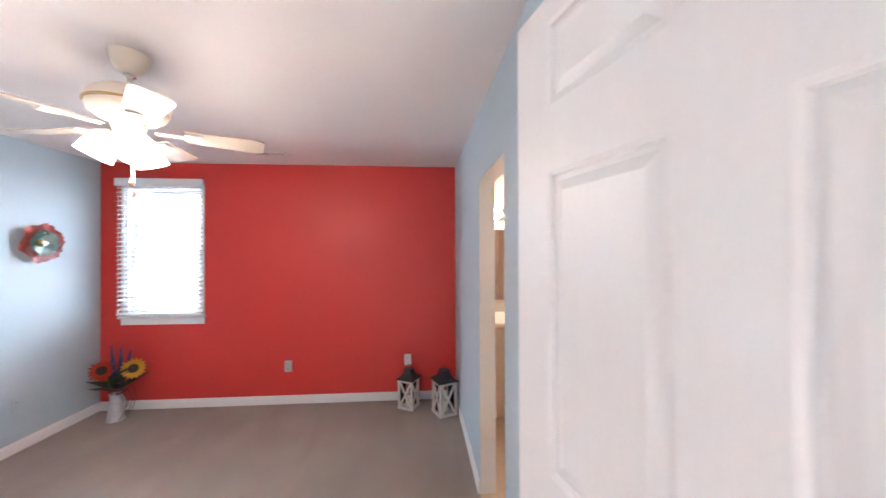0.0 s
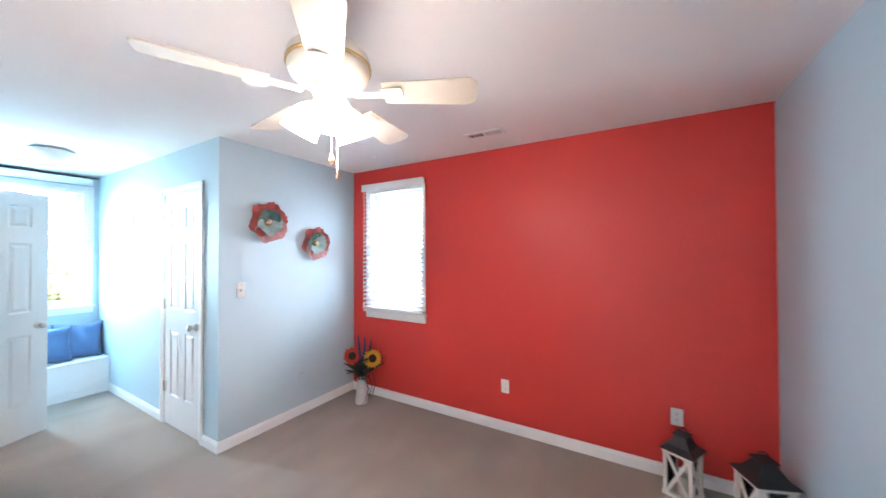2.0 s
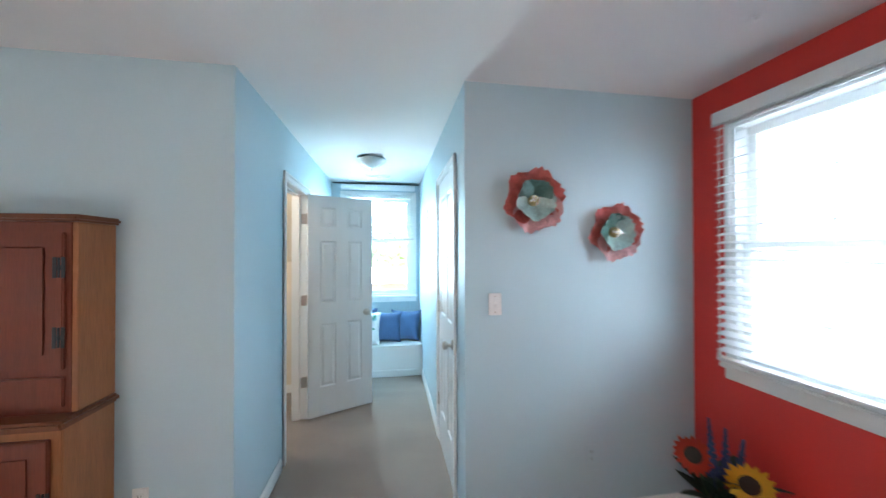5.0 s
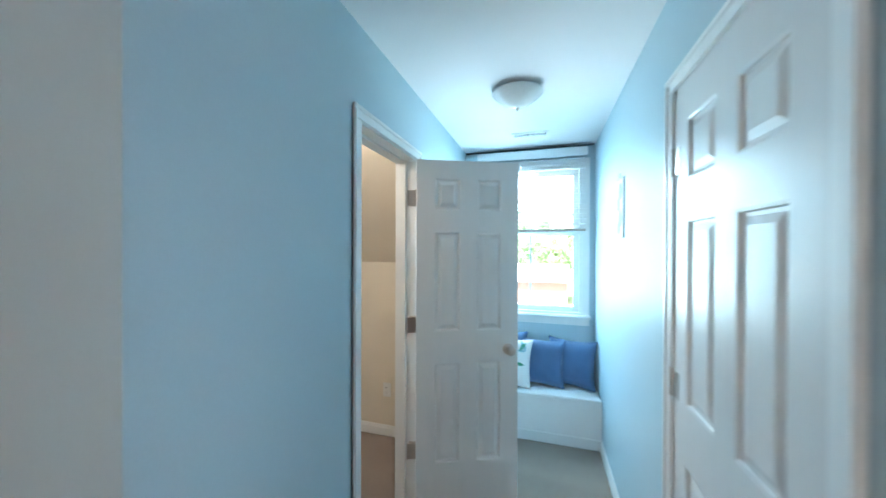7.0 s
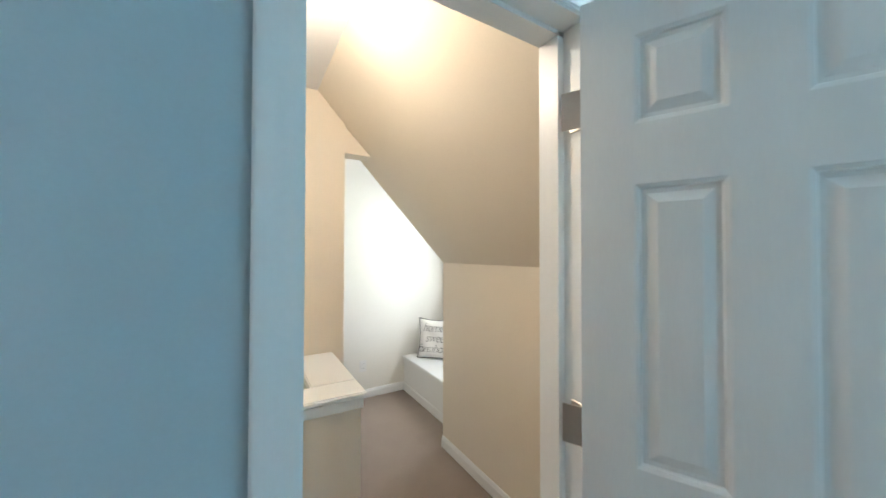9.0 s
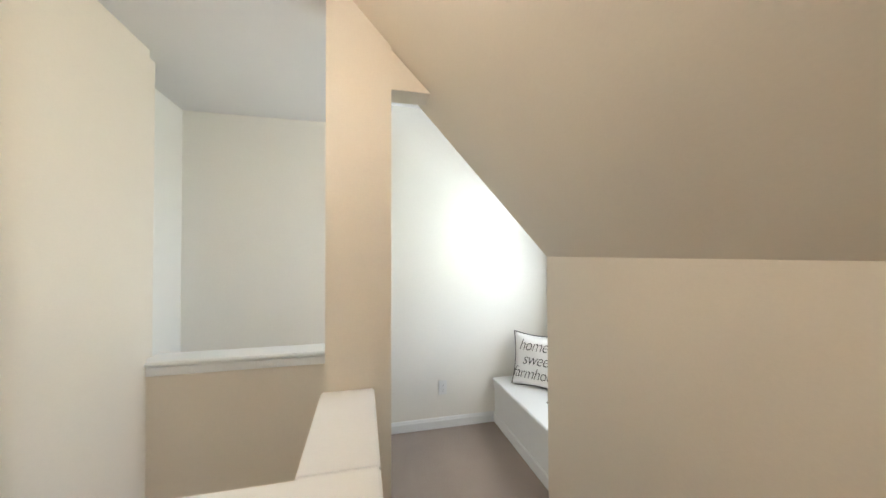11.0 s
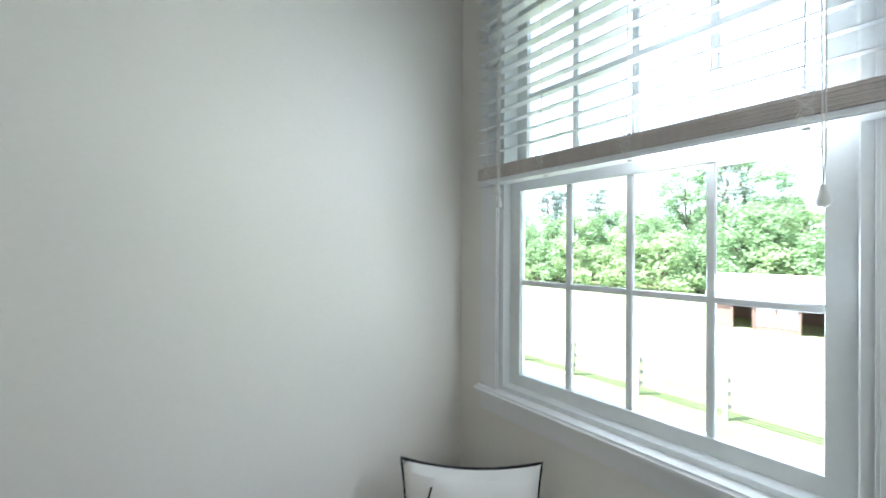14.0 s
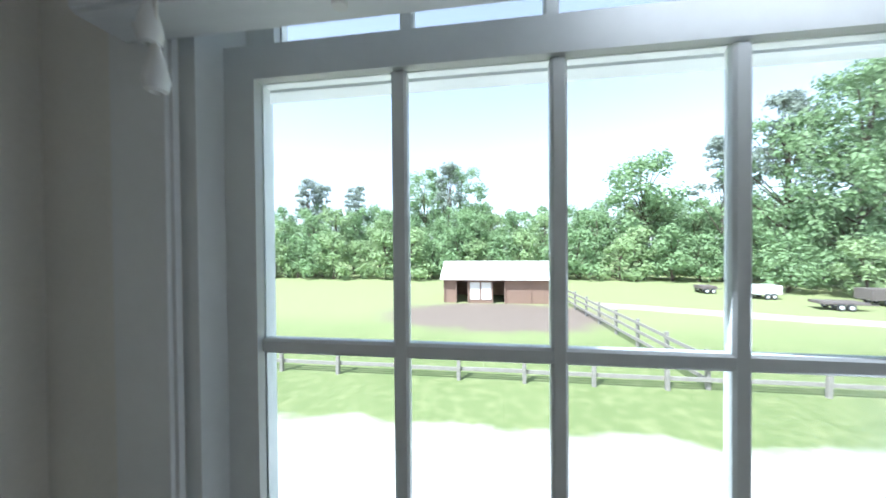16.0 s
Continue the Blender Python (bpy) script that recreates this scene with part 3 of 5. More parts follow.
def blind(name, m, w, top, stack_top, stack_bottom, label, pitch=0.044, tilt=12, valance=0.075, nst=9, slat_w=0.05, cords=(), tail=()):
    """A wooden slat blind; local x along the wall, y out of the house, hung in front of the casing."""
    th = thing(name, label, "blind", m)
    part("valance", rbox(-0.012, w + 0.012, -0.075, -0.060, top - valance, top, 0.005), SLAT, th)
    part("headrail", rbox(0.004, w - 0.004, -0.058, -0.02, top - 0.05, top - 0.004, 0.003), SLAT, th)
    sb = rbox(0, w, -slat_w / 2, slat_w / 2, -0.0015, 0.0015, 0.001, 1)
    sme = finish(sb, "slat", SLAT)
    z = top - valance - 0.012
    k = 0
    while z > stack_top + 0.01:
        ob = new("slat", sme)
        ob.parent = th
        ob.matrix_basis = pose(0, -0.04, z, tilt + 1.5 * math.sin(k * 2.1), 0, 0.12 * math.sin(k * 1.3))
        z -= pitch
        k += 1
    stm = finish(rbox(0, w, -slat_w / 2, slat_w / 2, -0.0011, 0.0011, 0.0005, 1), "slat", STACK)
    hgt = (stack_top - stack_bottom - 0.018) / max(1, nst)
    for k in range(nst):
        ob = new("slat", stm)
        ob.parent = th
        ob.matrix_basis = pose(0.001 * math.sin(k * 3), -0.04 + 0.0015 * math.sin(k * 2.3), stack_bottom + 0.018 + (k + 0.5) * hgt)
    part("bottom_rail", rbox(0, w, -0.068, -0.012, stack_bottom, stack_bottom + 0.016, 0.004), SLAT, th)
    for x in cords:
        cb = tube([(x, -0.066, top - 0.06), (x, -0.067, stack_top)], 0.0012, 6)
        tube([(x, -0.014, top - 0.06), (x, -0.013, stack_top)], 0.0012, 6, bm=cb)
        a = random.random() * 6
        pts = []
        for q in range(28):
            u = q / 27
            pts.append((x + 0.016 * math.sin(a + q * 1.35) * (1 - 0.3 * u), -0.070 - 0.010 * abs(math.sin(q * 0.9)), stack_top + 0.012 - (stack_top - stack_bottom + 0.006) * u + 0.009 * math.sin(q * 2.3)))
        tube(pts, 0.0011, 5, bm=cb)
        part("cord", cb, CORD, th, "looped white ladder cord")
        part("button", lathe([(0, -0.004), (0.007, -0.004), (0.008, 0), (0, 0.001)], 12), PLASTIC, th, m=pose(x, -0.04, stack_bottom - 0.001))
    for x, zt in tail:
        cb = tube([(x - 0.003, -0.072, top - 0.05), (x, -0.078, zt + 0.05), (x + 0.001, -0.078, zt)], 0.0012, 6)
        tube([(x + 0.006, -0.072, top - 0.05), (x + 0.004, -0.079, zt + 0.05), (x + 0.001, -0.078, zt)], 0.0012, 6, bm=cb)
        part("pull_cord", cb, CORD, th)
        part("tassel", lathe([(0, 0), (0.0035, 0), (0.0050, -0.006), (0.0085, -0.020), (0.0105, -0.030), (0.0085, -0.038), (0.005, -0.040), (0.004, -0.034), (0, -0.033)], 16), PLASTIC, th, "white plastic cord tassel", m=pose(x + 0.001, -0.078, zt))
    return th


# bedroom window: along the wall +x, outwards +y
window("window_1", pose(-3.17, 3.68, 0), 0.72, WB[2], WB[3], 1.56, 2, 1, "white double-hung bedroom window with bright daylight", wcas=0.03)
blind("window_blind", pose(-3.205, 3.68, 0), 0.79, 2.27, 0.955, 0.935, "white slat blind lowered over the bedroom window", nst=1, tilt=18, tail=((0.03, 1.0),))
# hall window: along the wall +y, outwards -x
window("window_2", pose(-6.16, 1.29, 0, 0, 0, 90), 0.875, WH[2], WH[3], 1.67, 2, 1, "white double-hung window over the hall seat", wcas=0.06)
blind("window_blind", pose(-6.16, 1.26, 0, 0, 0, 90), 0.93, 2.40, 1.70, 1.66, "white slat blind raised half way at the hall window", nst=5, tilt=10)
# dormer window
window("window_3", pose(-6.16, -1.55, 0, 0, 0, 90), 0.838, WN[2], WN[3], 1.657, 4, 2, "white double-hung dormer window with a four by two grid", wcas=0.075, fr=0.041, jamb=0.02, stool=0.045)
blind("window_blind", pose(-6.16, -1.60, 0, 0, 0, 90), 0.94, 2.50, 1.715, 1.655, "white wooden slat blind pulled half way up", nst=13, tilt=14, pitch=0.046, cords=(0.05, 0.26, 0.50, 0.80), tail=((0.102, 1.648), (0.108, 1.606), (0.821, 1.542)))
# thin dark tube drawing the dark line just under the hall ceiling
rd = tube([(-6.10, 1.14, 2.415), (-6.10, 2.25, 2.415)], 0.008, 10)
solid("dark_rod", rd, DARKMETAL, "thin dark line along the ceiling edge over the hall window", "curtain rod")


# ---------- small fixtures ----------
def join(bm, other):
    me = bpy.data.meshes.new("tmp")
    other.to_mesh(me)
    other.free()
    bm.from_mesh(me)
    bpy.data.meshes.remove(me)
    return bm


def outlet(m, label, paint=None):
    """A duplex outlet on a wall; local x along the wall, -y into the room."""
    th = thing("wall_outlet", label, "outlet", m, "wall outlets")
    part("cover_plate", rbox(-0.035, 0.035, -0.006, 0, -0.0575, 0.0575, 0.003), paint or PLASTIC, th)
    for z in (-0.02, 0.02):
        rc = part("receptacle", rbox(-0.016, 0.016, -0.0085, -0.004, z - 0.014, z + 0.014, 0.004), paint or PLASTIC, th)
        sb = bmesh.new()
        box(sb, -0.008, -0.006, -0.0092, -0.008, z - 0.003, z + 0.006)
        box(sb, 0.005, 0.007, -0.0092, -0.008, z - 0.003, z + 0.006)
        box(sb, -0.002, 0.002, -0.0092, -0.008, z - 0.010, z - 0.006)
        part("slot", sb, DARK, rc)
    return th


outlet(pose(-1.609, 3.68, 0.385), "white duplex outlet on the red wall")
outlet(pose(-0.40, 3.68, 0.42), "white duplex outlet behind the lanterns")
outlet(pose(-3.40, 3.00, 0.37, 0, 0, 90), "duplex outlet painted over in the wall's pale blue", BLUE)
outlet(pose(-3.43, 0.72, 0.36, 0, 0, 90), "white duplex outlet beside the wooden hutch")
outlet(pose(-5.20, -1.741, 0.33, 0, 0, 180), "white duplex outlet on the dormer side wall")
outlet(pose(-5.479, 0.63, 0.375, 0, 0, 90), "white duplex outlet on the knee wall")
sw = thing("light_switch", "white rocker light switch on the pale blue wall", "light switch", pose(-3.40, 2.436, 1.235, 0, 0, 90))
part("cover_plate", rbox(-0.037, 0.037, -0.006, 0, -0.060, 0.060, 0.003), PLASTIC, sw)
part("toggle", rbox(-0.006, 0.006, -0.018, -0.004, -0.012, 0.010, 0.002, m=pose(0, 0, 0, 12, 0, 0)), PLASTIC, sw)
part("screw", lathe([(0, 0.0), (0.004, 0.0), (0.003, 0.002), (0, 0.002)], 10, pose(0, -0.006, 0.042, 90)), NICKEL, sw)
part("screw", lathe([(0, 0.0), (0.004, 0.0), (0.003, 0.002), (0, 0.002)], 10, pose(0, -0.006, -0.042, 90)), NICKEL, sw)


def ceiling_vent(x, y, length, width, rz, label):
    th = thing("ceiling_vent", label, "vent", pose(x, y, 2.44, 0, 0, rz), "ceiling vents")
    fb = bmesh.new()
    for a in ((-length / 2, length / 2, -width / 2, -width / 2 + 0.02), (-length / 2, length / 2, width / 2 - 0.02, width / 2), (-length / 2, -length / 2 + 0.02, -width / 2 + 0.02, width / 2 - 0.02),
              (length / 2 - 0.02, length / 2, -width / 2 + 0.02, width / 2 - 0.02), (-0.012, 0.012, -width / 2 + 0.02, width / 2 - 0.02)):
        box(fb, *a, -0.010, -0.001)
    part("frame", fb, PLASTIC, th, smooth=False)
    part("backing", box(bmesh.new(), -length / 2 + 0.02, length / 2 - 0.02, -width / 2 + 0.02, width / 2 - 0.02, -0.003, -0.001), DARK, th, smooth=False)
    n = 9
    for s in (-1, 1):
        for k in range(n):
            x0 = s * (0.02 + (k + 0.5) * (length / 2 - 0.045) / n)
            part("louvre", box(bmesh.new(), -0.0008, 0.0008, -width / 2 + 0.02, width / 2 - 0.02, -0.007, 0.004), PLASTIC, th, smooth=False, m=pose(x0, 0, -0.006, 0, 40 * s, 0))
    return th


ceiling_vent(-1.613, 3.275, 0.30, 0.12, 0, "white ceiling register with dark louvres near the red wall")
ceiling_vent(-5.76, 1.735, 0.28, 0.10, 90, "white ceiling register in the hall ceiling")
sd = thing("sprinkler_cover", "small white disc on the bedroom ceiling", "ceiling fitting", pose(-2.75, 3.30, 2.44))
part("disc", lathe([(0, -0.012), (0.012, -0.012), (0.017, -0.004), (0.018, 0)], 16), PLASTIC, sd)

# ---------- ceiling fan ----------
fan = thing("ceiling_fan", "white five-blade ceiling fan with lit bell glass shades", "ceiling fan", pose(-1.575, 1.768, 0))
part("canopy", lathe([(0.0, 2.44), (0.072, 2.44), (0.070, 2.425), (0.060, 2.385), (0.042, 2.36), (0.022, 2.352), (0.0, 2.352)], 32), FANCREAM, fan)
part("collar", lathe([(0.0, 2.352), (0.020, 2.352), (0.024, 2.340), (0.014, 2.328), (0.0, 2.328)], 24), CHROME, fan)
part("downrod", lathe([(0, 2.33), (0.013, 2.33), (0.013, 2.27), (0.028, 2.262), (0, 2.262)], 20), FANCREAM, fan)
part("motor_housing", lathe([(0, 2.292), (0.05, 2.290), (0.112, 2.268), (0.142, 2.238), (0.148, 2.210), (0.141, 2.199), (0.143, 2.190), (0.134, 2.166), (0.100, 2.142), (0.06, 2.134), (0, 2.134)], 40), FANCREAM, fan)
part("trim_ring", lathe([(0.139, 2.208), (0.1500, 2.206), (0.1500, 2.199), (0.139, 2.197)], 40), GOLD, fan, "antique gold band")
part("switch_housing", lathe([(0, 2.136), (0.058, 2.134), (0.062, 2.115), (0.055, 2.095), (0.046, 2.080), (0.03, 2.07), (0, 2.068)], 32), FANCREAM, fan)
for k in range(5):
    a = 28 + 72 * k
    rot = pose(0, 0, 2.10, 0, 0, a)
    arm = rbox(0.09, 0.22, -0.018, 0.018, -0.004, 0.004, 0.003)
    join(arm, rbox(0.20, 0.27, -0.045, 0.045, -0.003, 0.003, 0.002))
    part("blade_iron", arm, FANCREAM, fan, m=rot)
    bl = bmesh.new()
    out = []
    n = 10
    for q in range(n + 1):
        out.append((0.20 + 0.29 * q / n, 0.052 + 0.016 * q / n))
    for q in range(1, 8):
        t = q / 8 * math.pi / 2
        out.append((0.49 + 0.045 * math.sin(t), 0.068 - 0.030 * (1 - math.cos(t))))
    pts = out + [(x, -y) for x, y in out[::-1]]
    lo = [bl.verts.new((x, y, 0.003)) for x, y in pts]
    hi = [bl.verts.new((x, y, 0.009)) for x, y in pts]
    bl.faces.new(lo[::-1])
    bl.faces.new(hi)
    for q in range(len(pts)):
        bl.faces.new((lo[q], lo[(q + 1) % len(pts)], hi[(q + 1) % len(pts)], hi[q]))
    part("blade", bl, BLADE, fan, "pale veneer fan blade", m=rot @ pose(0, 0, 0, -12, 0, 0))
for k in range(3):
    a = 205 + 120 * k
    r = pose(0, 0, 2.085, 0, 0, a)
    part("light_arm", tube([(0.03, 0, 0.005), (0.05, 0, 0.008), (0.058, 0, -0.004), (0.063, 0, -0.016)], 0.009, 10), GOLD, fan, "antique gold lamp arm", m=r)
    sh = lathe([(0.020, 0.0), (0.024, -0.006), (0.040, -0.020), (0.056, -0.046), (0.064, -0.075), (0.065, -0.098), (0.069, -0.113), (0.066, -0.114), (0.061, -0.098), (0.056, -0.074), (0.051, -0.046), (0.036, -0.020), (0.018, -0.004)], 28)
    s_ob = part("shade", sh, SHADE, fan, "lit frosted bell glass shade", m=r @ pose(0.060, 0, -0.010, 0, -28, 0) @ Matrix.Diagonal((0.98, 0.98, 1.06, 1)))
    part("bulb", lathe([(0, -0.02), (0.014, -0.03), (0.026, -0.058), (0.022, -0.085), (0, -0.092)], 16), BULB, s_ob)
    lamp("fan_bulb_light", "POINT", pose(-1.575, 1.768, 0) @ r @ pose(0.125, 0, -0.155), FAN_W, (1.0, 0.86, 0.70), 0.04)
part("pull_chain", tube([(0.012, 0.0, 2.07), (0.012, 0.0, 1.885)], 0.0009, 6), CHROME, fan)
part("pull_chain", tube([(-0.031, 0.064, 2.09), (-0.031, 0.064, 1.84)], 0.0009, 6), CHROME, fan)
part("pull_finial", lathe([(0, 0.012), (0.006, 0.010), (0.009, -0.004), (0.012, -0.012), (0.008, -0.018), (0.003, -0.028), (0, -0.03)], 14), PINE, fan, "wooden pull with a gold tip", m=pose(0.012, 0, 1.875))
part("pull_finial", lathe([(0, 0.010), (0.004, 0.008), (0.006, -0.006), (0.006, -0.016), (0, -0.018)], 14), PINED, fan, "wooden pull with a gold tip", m=pose(-0.031, 0.064, 1.83))


# ---------- flower plates ----------
def flower_plate(m, s, label, flip=0):
    """A flower of bent enamelled metal petals; local z points into the room."""
    th = thing("flower_plate", label, "wall decoration", m, "metal wall flowers")

    def petal(r0, r1, w, a, lift, material, nm, ruff, depth):
        bm = bmesh.new()
        nu, nv = 9, 9
        grid = []
        for i in range(nu + 1):
            u = i / nu
            rr = r0 + (r1 - r0) * u
            half = w * math.sin(math.pi * min(1, 0.16 + 0.72 * u)) ** 0.7
            row = []
            for j in range(nv + 1):
                v = -1 + 2 * j / nv
                edge = 1 + ruff * math.sin(v * 9 + a) * u * u
                x = rr * edge - (1 - math.cos(v * 1.1)) * r1 * 0.30 * u
                y = v * half
                z = lift * u + depth * (v * v - 0.4) * 0.35 + 0.005 * math.sin(v * 8 + a) * u
                row.append(bm.verts.new((x * s, y * s, z * s + 0.006)))
            grid.append(row)
        for i in range(nu):
            for j in range(nv):
                bm.faces.new((grid[i][j], grid[i + 1][j], grid[i + 1][j + 1], grid[i][j + 1]))
        g = bmesh.ops.solidify(bm, geom=bm.faces[:], thickness=0.0015)
        part(nm, bm, material, th, m=pose(0, 0, 0, 0, 0, math.degrees(a)))

    for k in range(6):
        petal(0.03, 0.184, 0.106, k * math.pi / 3 + 0.3 + flip, 0.03 + 0.008 * (k % 2), PLR if (k + int(flip)) % 6 not in (4, 5) else PLP, "outer_petal", 0.040, 0.05)
    for k in range(5):
        petal(0.01, 0.118, 0.080, k * math.pi * 2 / 5 + 0.9 + flip, 0.055, PLGD if k in (0, 1) else PLG, "inner_petal", 0.02, 0.04)
    for k in range(9):
        a = k * 0.7 + flip
        r = 0.012 + 0.012 * (k % 2)
        part("stamen", lathe([(0, 0.0), (0.003, 0.0), (0.004, 0.016), (0.006, 0.022), (0, 0.026)], 8), CHROME, th, "polished metal stamen", m=pose(r * math.cos(a), r * math.sin(a), 0.03, 14 * math.sin(a), 14 * math.cos(a), 0))
    part("boss", lathe([(0, 0.05), (0.018, 0.045), (0.03, 0.03), (0.03, 0.0), (0, 0.0)], 16), GOLD, th)
    return th


WALLX = Matrix(((0, 0, 1, 0), (1, 0, 0, 0), (0, 1, 0, 0), (0, 0, 0, 1)))
flower_plate(Matrix.Translation((-3.398, 2.652, 1.80)) @ WALLX, 1.0, "red and teal enamelled metal flower plate on the wall", 0.0)
flower_plate(Matrix.Translation((-3.398, 3.142, 1.63)) @ WALLX, 0.93, "smaller red and teal enamelled metal flower plate", 1.0)

# ---------- vase with sunflowers ----------
vs = thing("flower_vase", "grey metal pitcher of artificial sunflowers on the carpet", "vase", pose(-3.075, 3.47, 0))
part("pitcher", lathe([(0, 0), (0.062, 0), (0.066, 0.006), (0.063, 0.05), (0.052, 0.13), (0.044, 0.20), (0.047, 0.235), (0.052, 0.245), (0.049, 0.245), (0.042, 0.20), (0.05, 0.12), (0.058, 0.02), (0, 0.015)], 32), VASE, vs)
part("handle", tube([(0.040, -0.012, 0.225), (0.085, -0.02, 0.22), (0.105, -0.025, 0.17), (0.095, -0.022, 0.11), (0.058, -0.012, 0.07)], 0.006, 8), VASE, vs)


def flower(x, y, z, nx, ny, nz, r, petals, nm, label):
    mm = look((x, y, z), (x + nx, y + ny, z + nz)) @ pose(0, 0, 0, 180)
    hd_ = part(nm, lathe([(0, 0.012), (r * 0.22, 0.012), (r * 0.42, 0.006), (r * 0.45, -0.006), (0, -0.012)], 20), SEED, vs, label, m=mm)
    rnd = random.Random(int(r * 1000))
    for ring, (n, l, lift) in enumerate(((17, 1.0, 0.10), (15, 0.86, 0.24))):
        for k in range(n):
            a = 2 * math.pi * (k + 0.5 * ring) / n
            ll = r * l * rnd.uniform(0.9, 1.08)
            pb = bmesh.new()
            w = r * 0.17
            st = []
            for i in range(6):
                u = i / 5
                ww = w * math.sin(math.pi * (0.18 + 0.80 * u)) + 0.0006
                xx = r * 0.36 + (ll - r * 0.36) * u
                zz = lift * ll * math.sin(u * 2.4) * 0.5
                st.append((pb.verts.new((xx, -ww, zz)), pb.verts.new((xx, 0, zz - 0.15 * ww)), pb.verts.new((xx, ww, zz))))
            for p, q in zip(st, st[1:]):
                pb.faces.new((p[0], q[0], q[1], p[1]))
                pb.faces.new((p[1], q[1], q[2], p[2]))
            bmesh.ops.solidify(pb, geom=pb.faces[:], thickness=0.0012)
            part("petal", pb, petals, hd_, m=pose(0, 0, 0, 0, 0, math.degrees(a)))


flower(-0.06, -0.075, 0.485, 0.45, -0.9, 0.2, 0.092, PETALR, "red_sunflower", "red sunflower with a dark seed head")
flower(0.165, -0.02, 0.480, 0.6, -0.8, 0.12, 0.092, PETALY, "yellow_sunflower", "yellow sunflower with a brown seed head")
for x, y, z in ((-0.055, -0.065, 0.48), (0.158, -0.014, 0.47), (0.02, 0.02, 0.5)):
    part("stem", tube([(0, 0, 0.1), (x * 0.35, y * 0.35, 0.27), (x * 0.8, y * 0.8, z * 0.85), (x, y, z)], 0.004, 7), STEM, vs)
rnd = random.Random(4)
for k in range(17):
    a, el, ln = rnd.uniform(0, 6.28), rnd.uniform(0.45, 1.35), rnd.uniform(0.15, 0.28)
    pb = bmesh.new()
    st = []
    for i in range(7):
        u = i / 6
        ww = 0.030 * math.sin(math.pi * (0.05 + 0.93 * u)) + 0.0005
        st.append((pb.verts.new((ln * u, -ww, -0.25 * ln * u * u)), pb.verts.new((ln * u, 0, -0.25 * ln * u * u - 0.004)), pb.verts.new((ln * u, ww, -0.25 * ln * u * u))))
    for p, q in zip(st, st[1:]):
        pb.faces.new((p[0], q[0], q[1], p[1]))
        pb.faces.new((p[1], q[1], q[2], p[2]))
    bmesh.ops.solidify(pb, geom=pb.faces[:], thickness=0.001)
    lx = 0.55 if math.cos(a) < -0.3 else 0.9
    part("leaf", pb, LEAFD, vs, m=pose(0.02 * math.cos(a), 0.02 * math.sin(a), rnd.uniform(0.26, 0.38), 0, -math.degrees(el) * lx, math.degrees(a)))
for k in range(3):
    sp = tube([(0, 0, 0.2), (0.01 + 0.03 * k, 0.03 * (k - 1), 0.42), (0.012 + 0.05 * (k - 0.4), 0.04 * (k - 1), 0.69 - 0.03 * k)], 0.003, 6)
    for q in range(26):
        u = q / 25
        c = Vector((0.012 + 0.05 * (k - 0.4), 0.04 * (k - 1), 0.69 - 0.03 * k)).lerp(Vector((0.01 + 0.03 * k, 0.03 * (k - 1), 0.42)), u)
        a = q * 2.4
        bmesh.ops.create_icosphere(sp, subdivisions=1, radius=0.008 + 0.010 * u, matrix=Matrix.Translation(c + Vector((0.014 * u * math.cos(a), 0.014 * u * math.sin(a), 0))))
    part("navy_spike", sp, BLUEFL, vs, "dark navy flower spike")
for k, (dx, dy) in enumerate(((0.16, -0.02), (0.14, 0.05), (0.17, -0.08))):
    part("twig", tube([(0.02, 0, 0.22), (dx * 0.7, dy, 0.30), (dx, dy, 0.20), (dx * 0.85, dy - 0.02, 0.10), (dx * 0.7, dy - 0.03, 0.05)], 0.004, 6, 0.002), TWIG, vs, "curled dark twig")


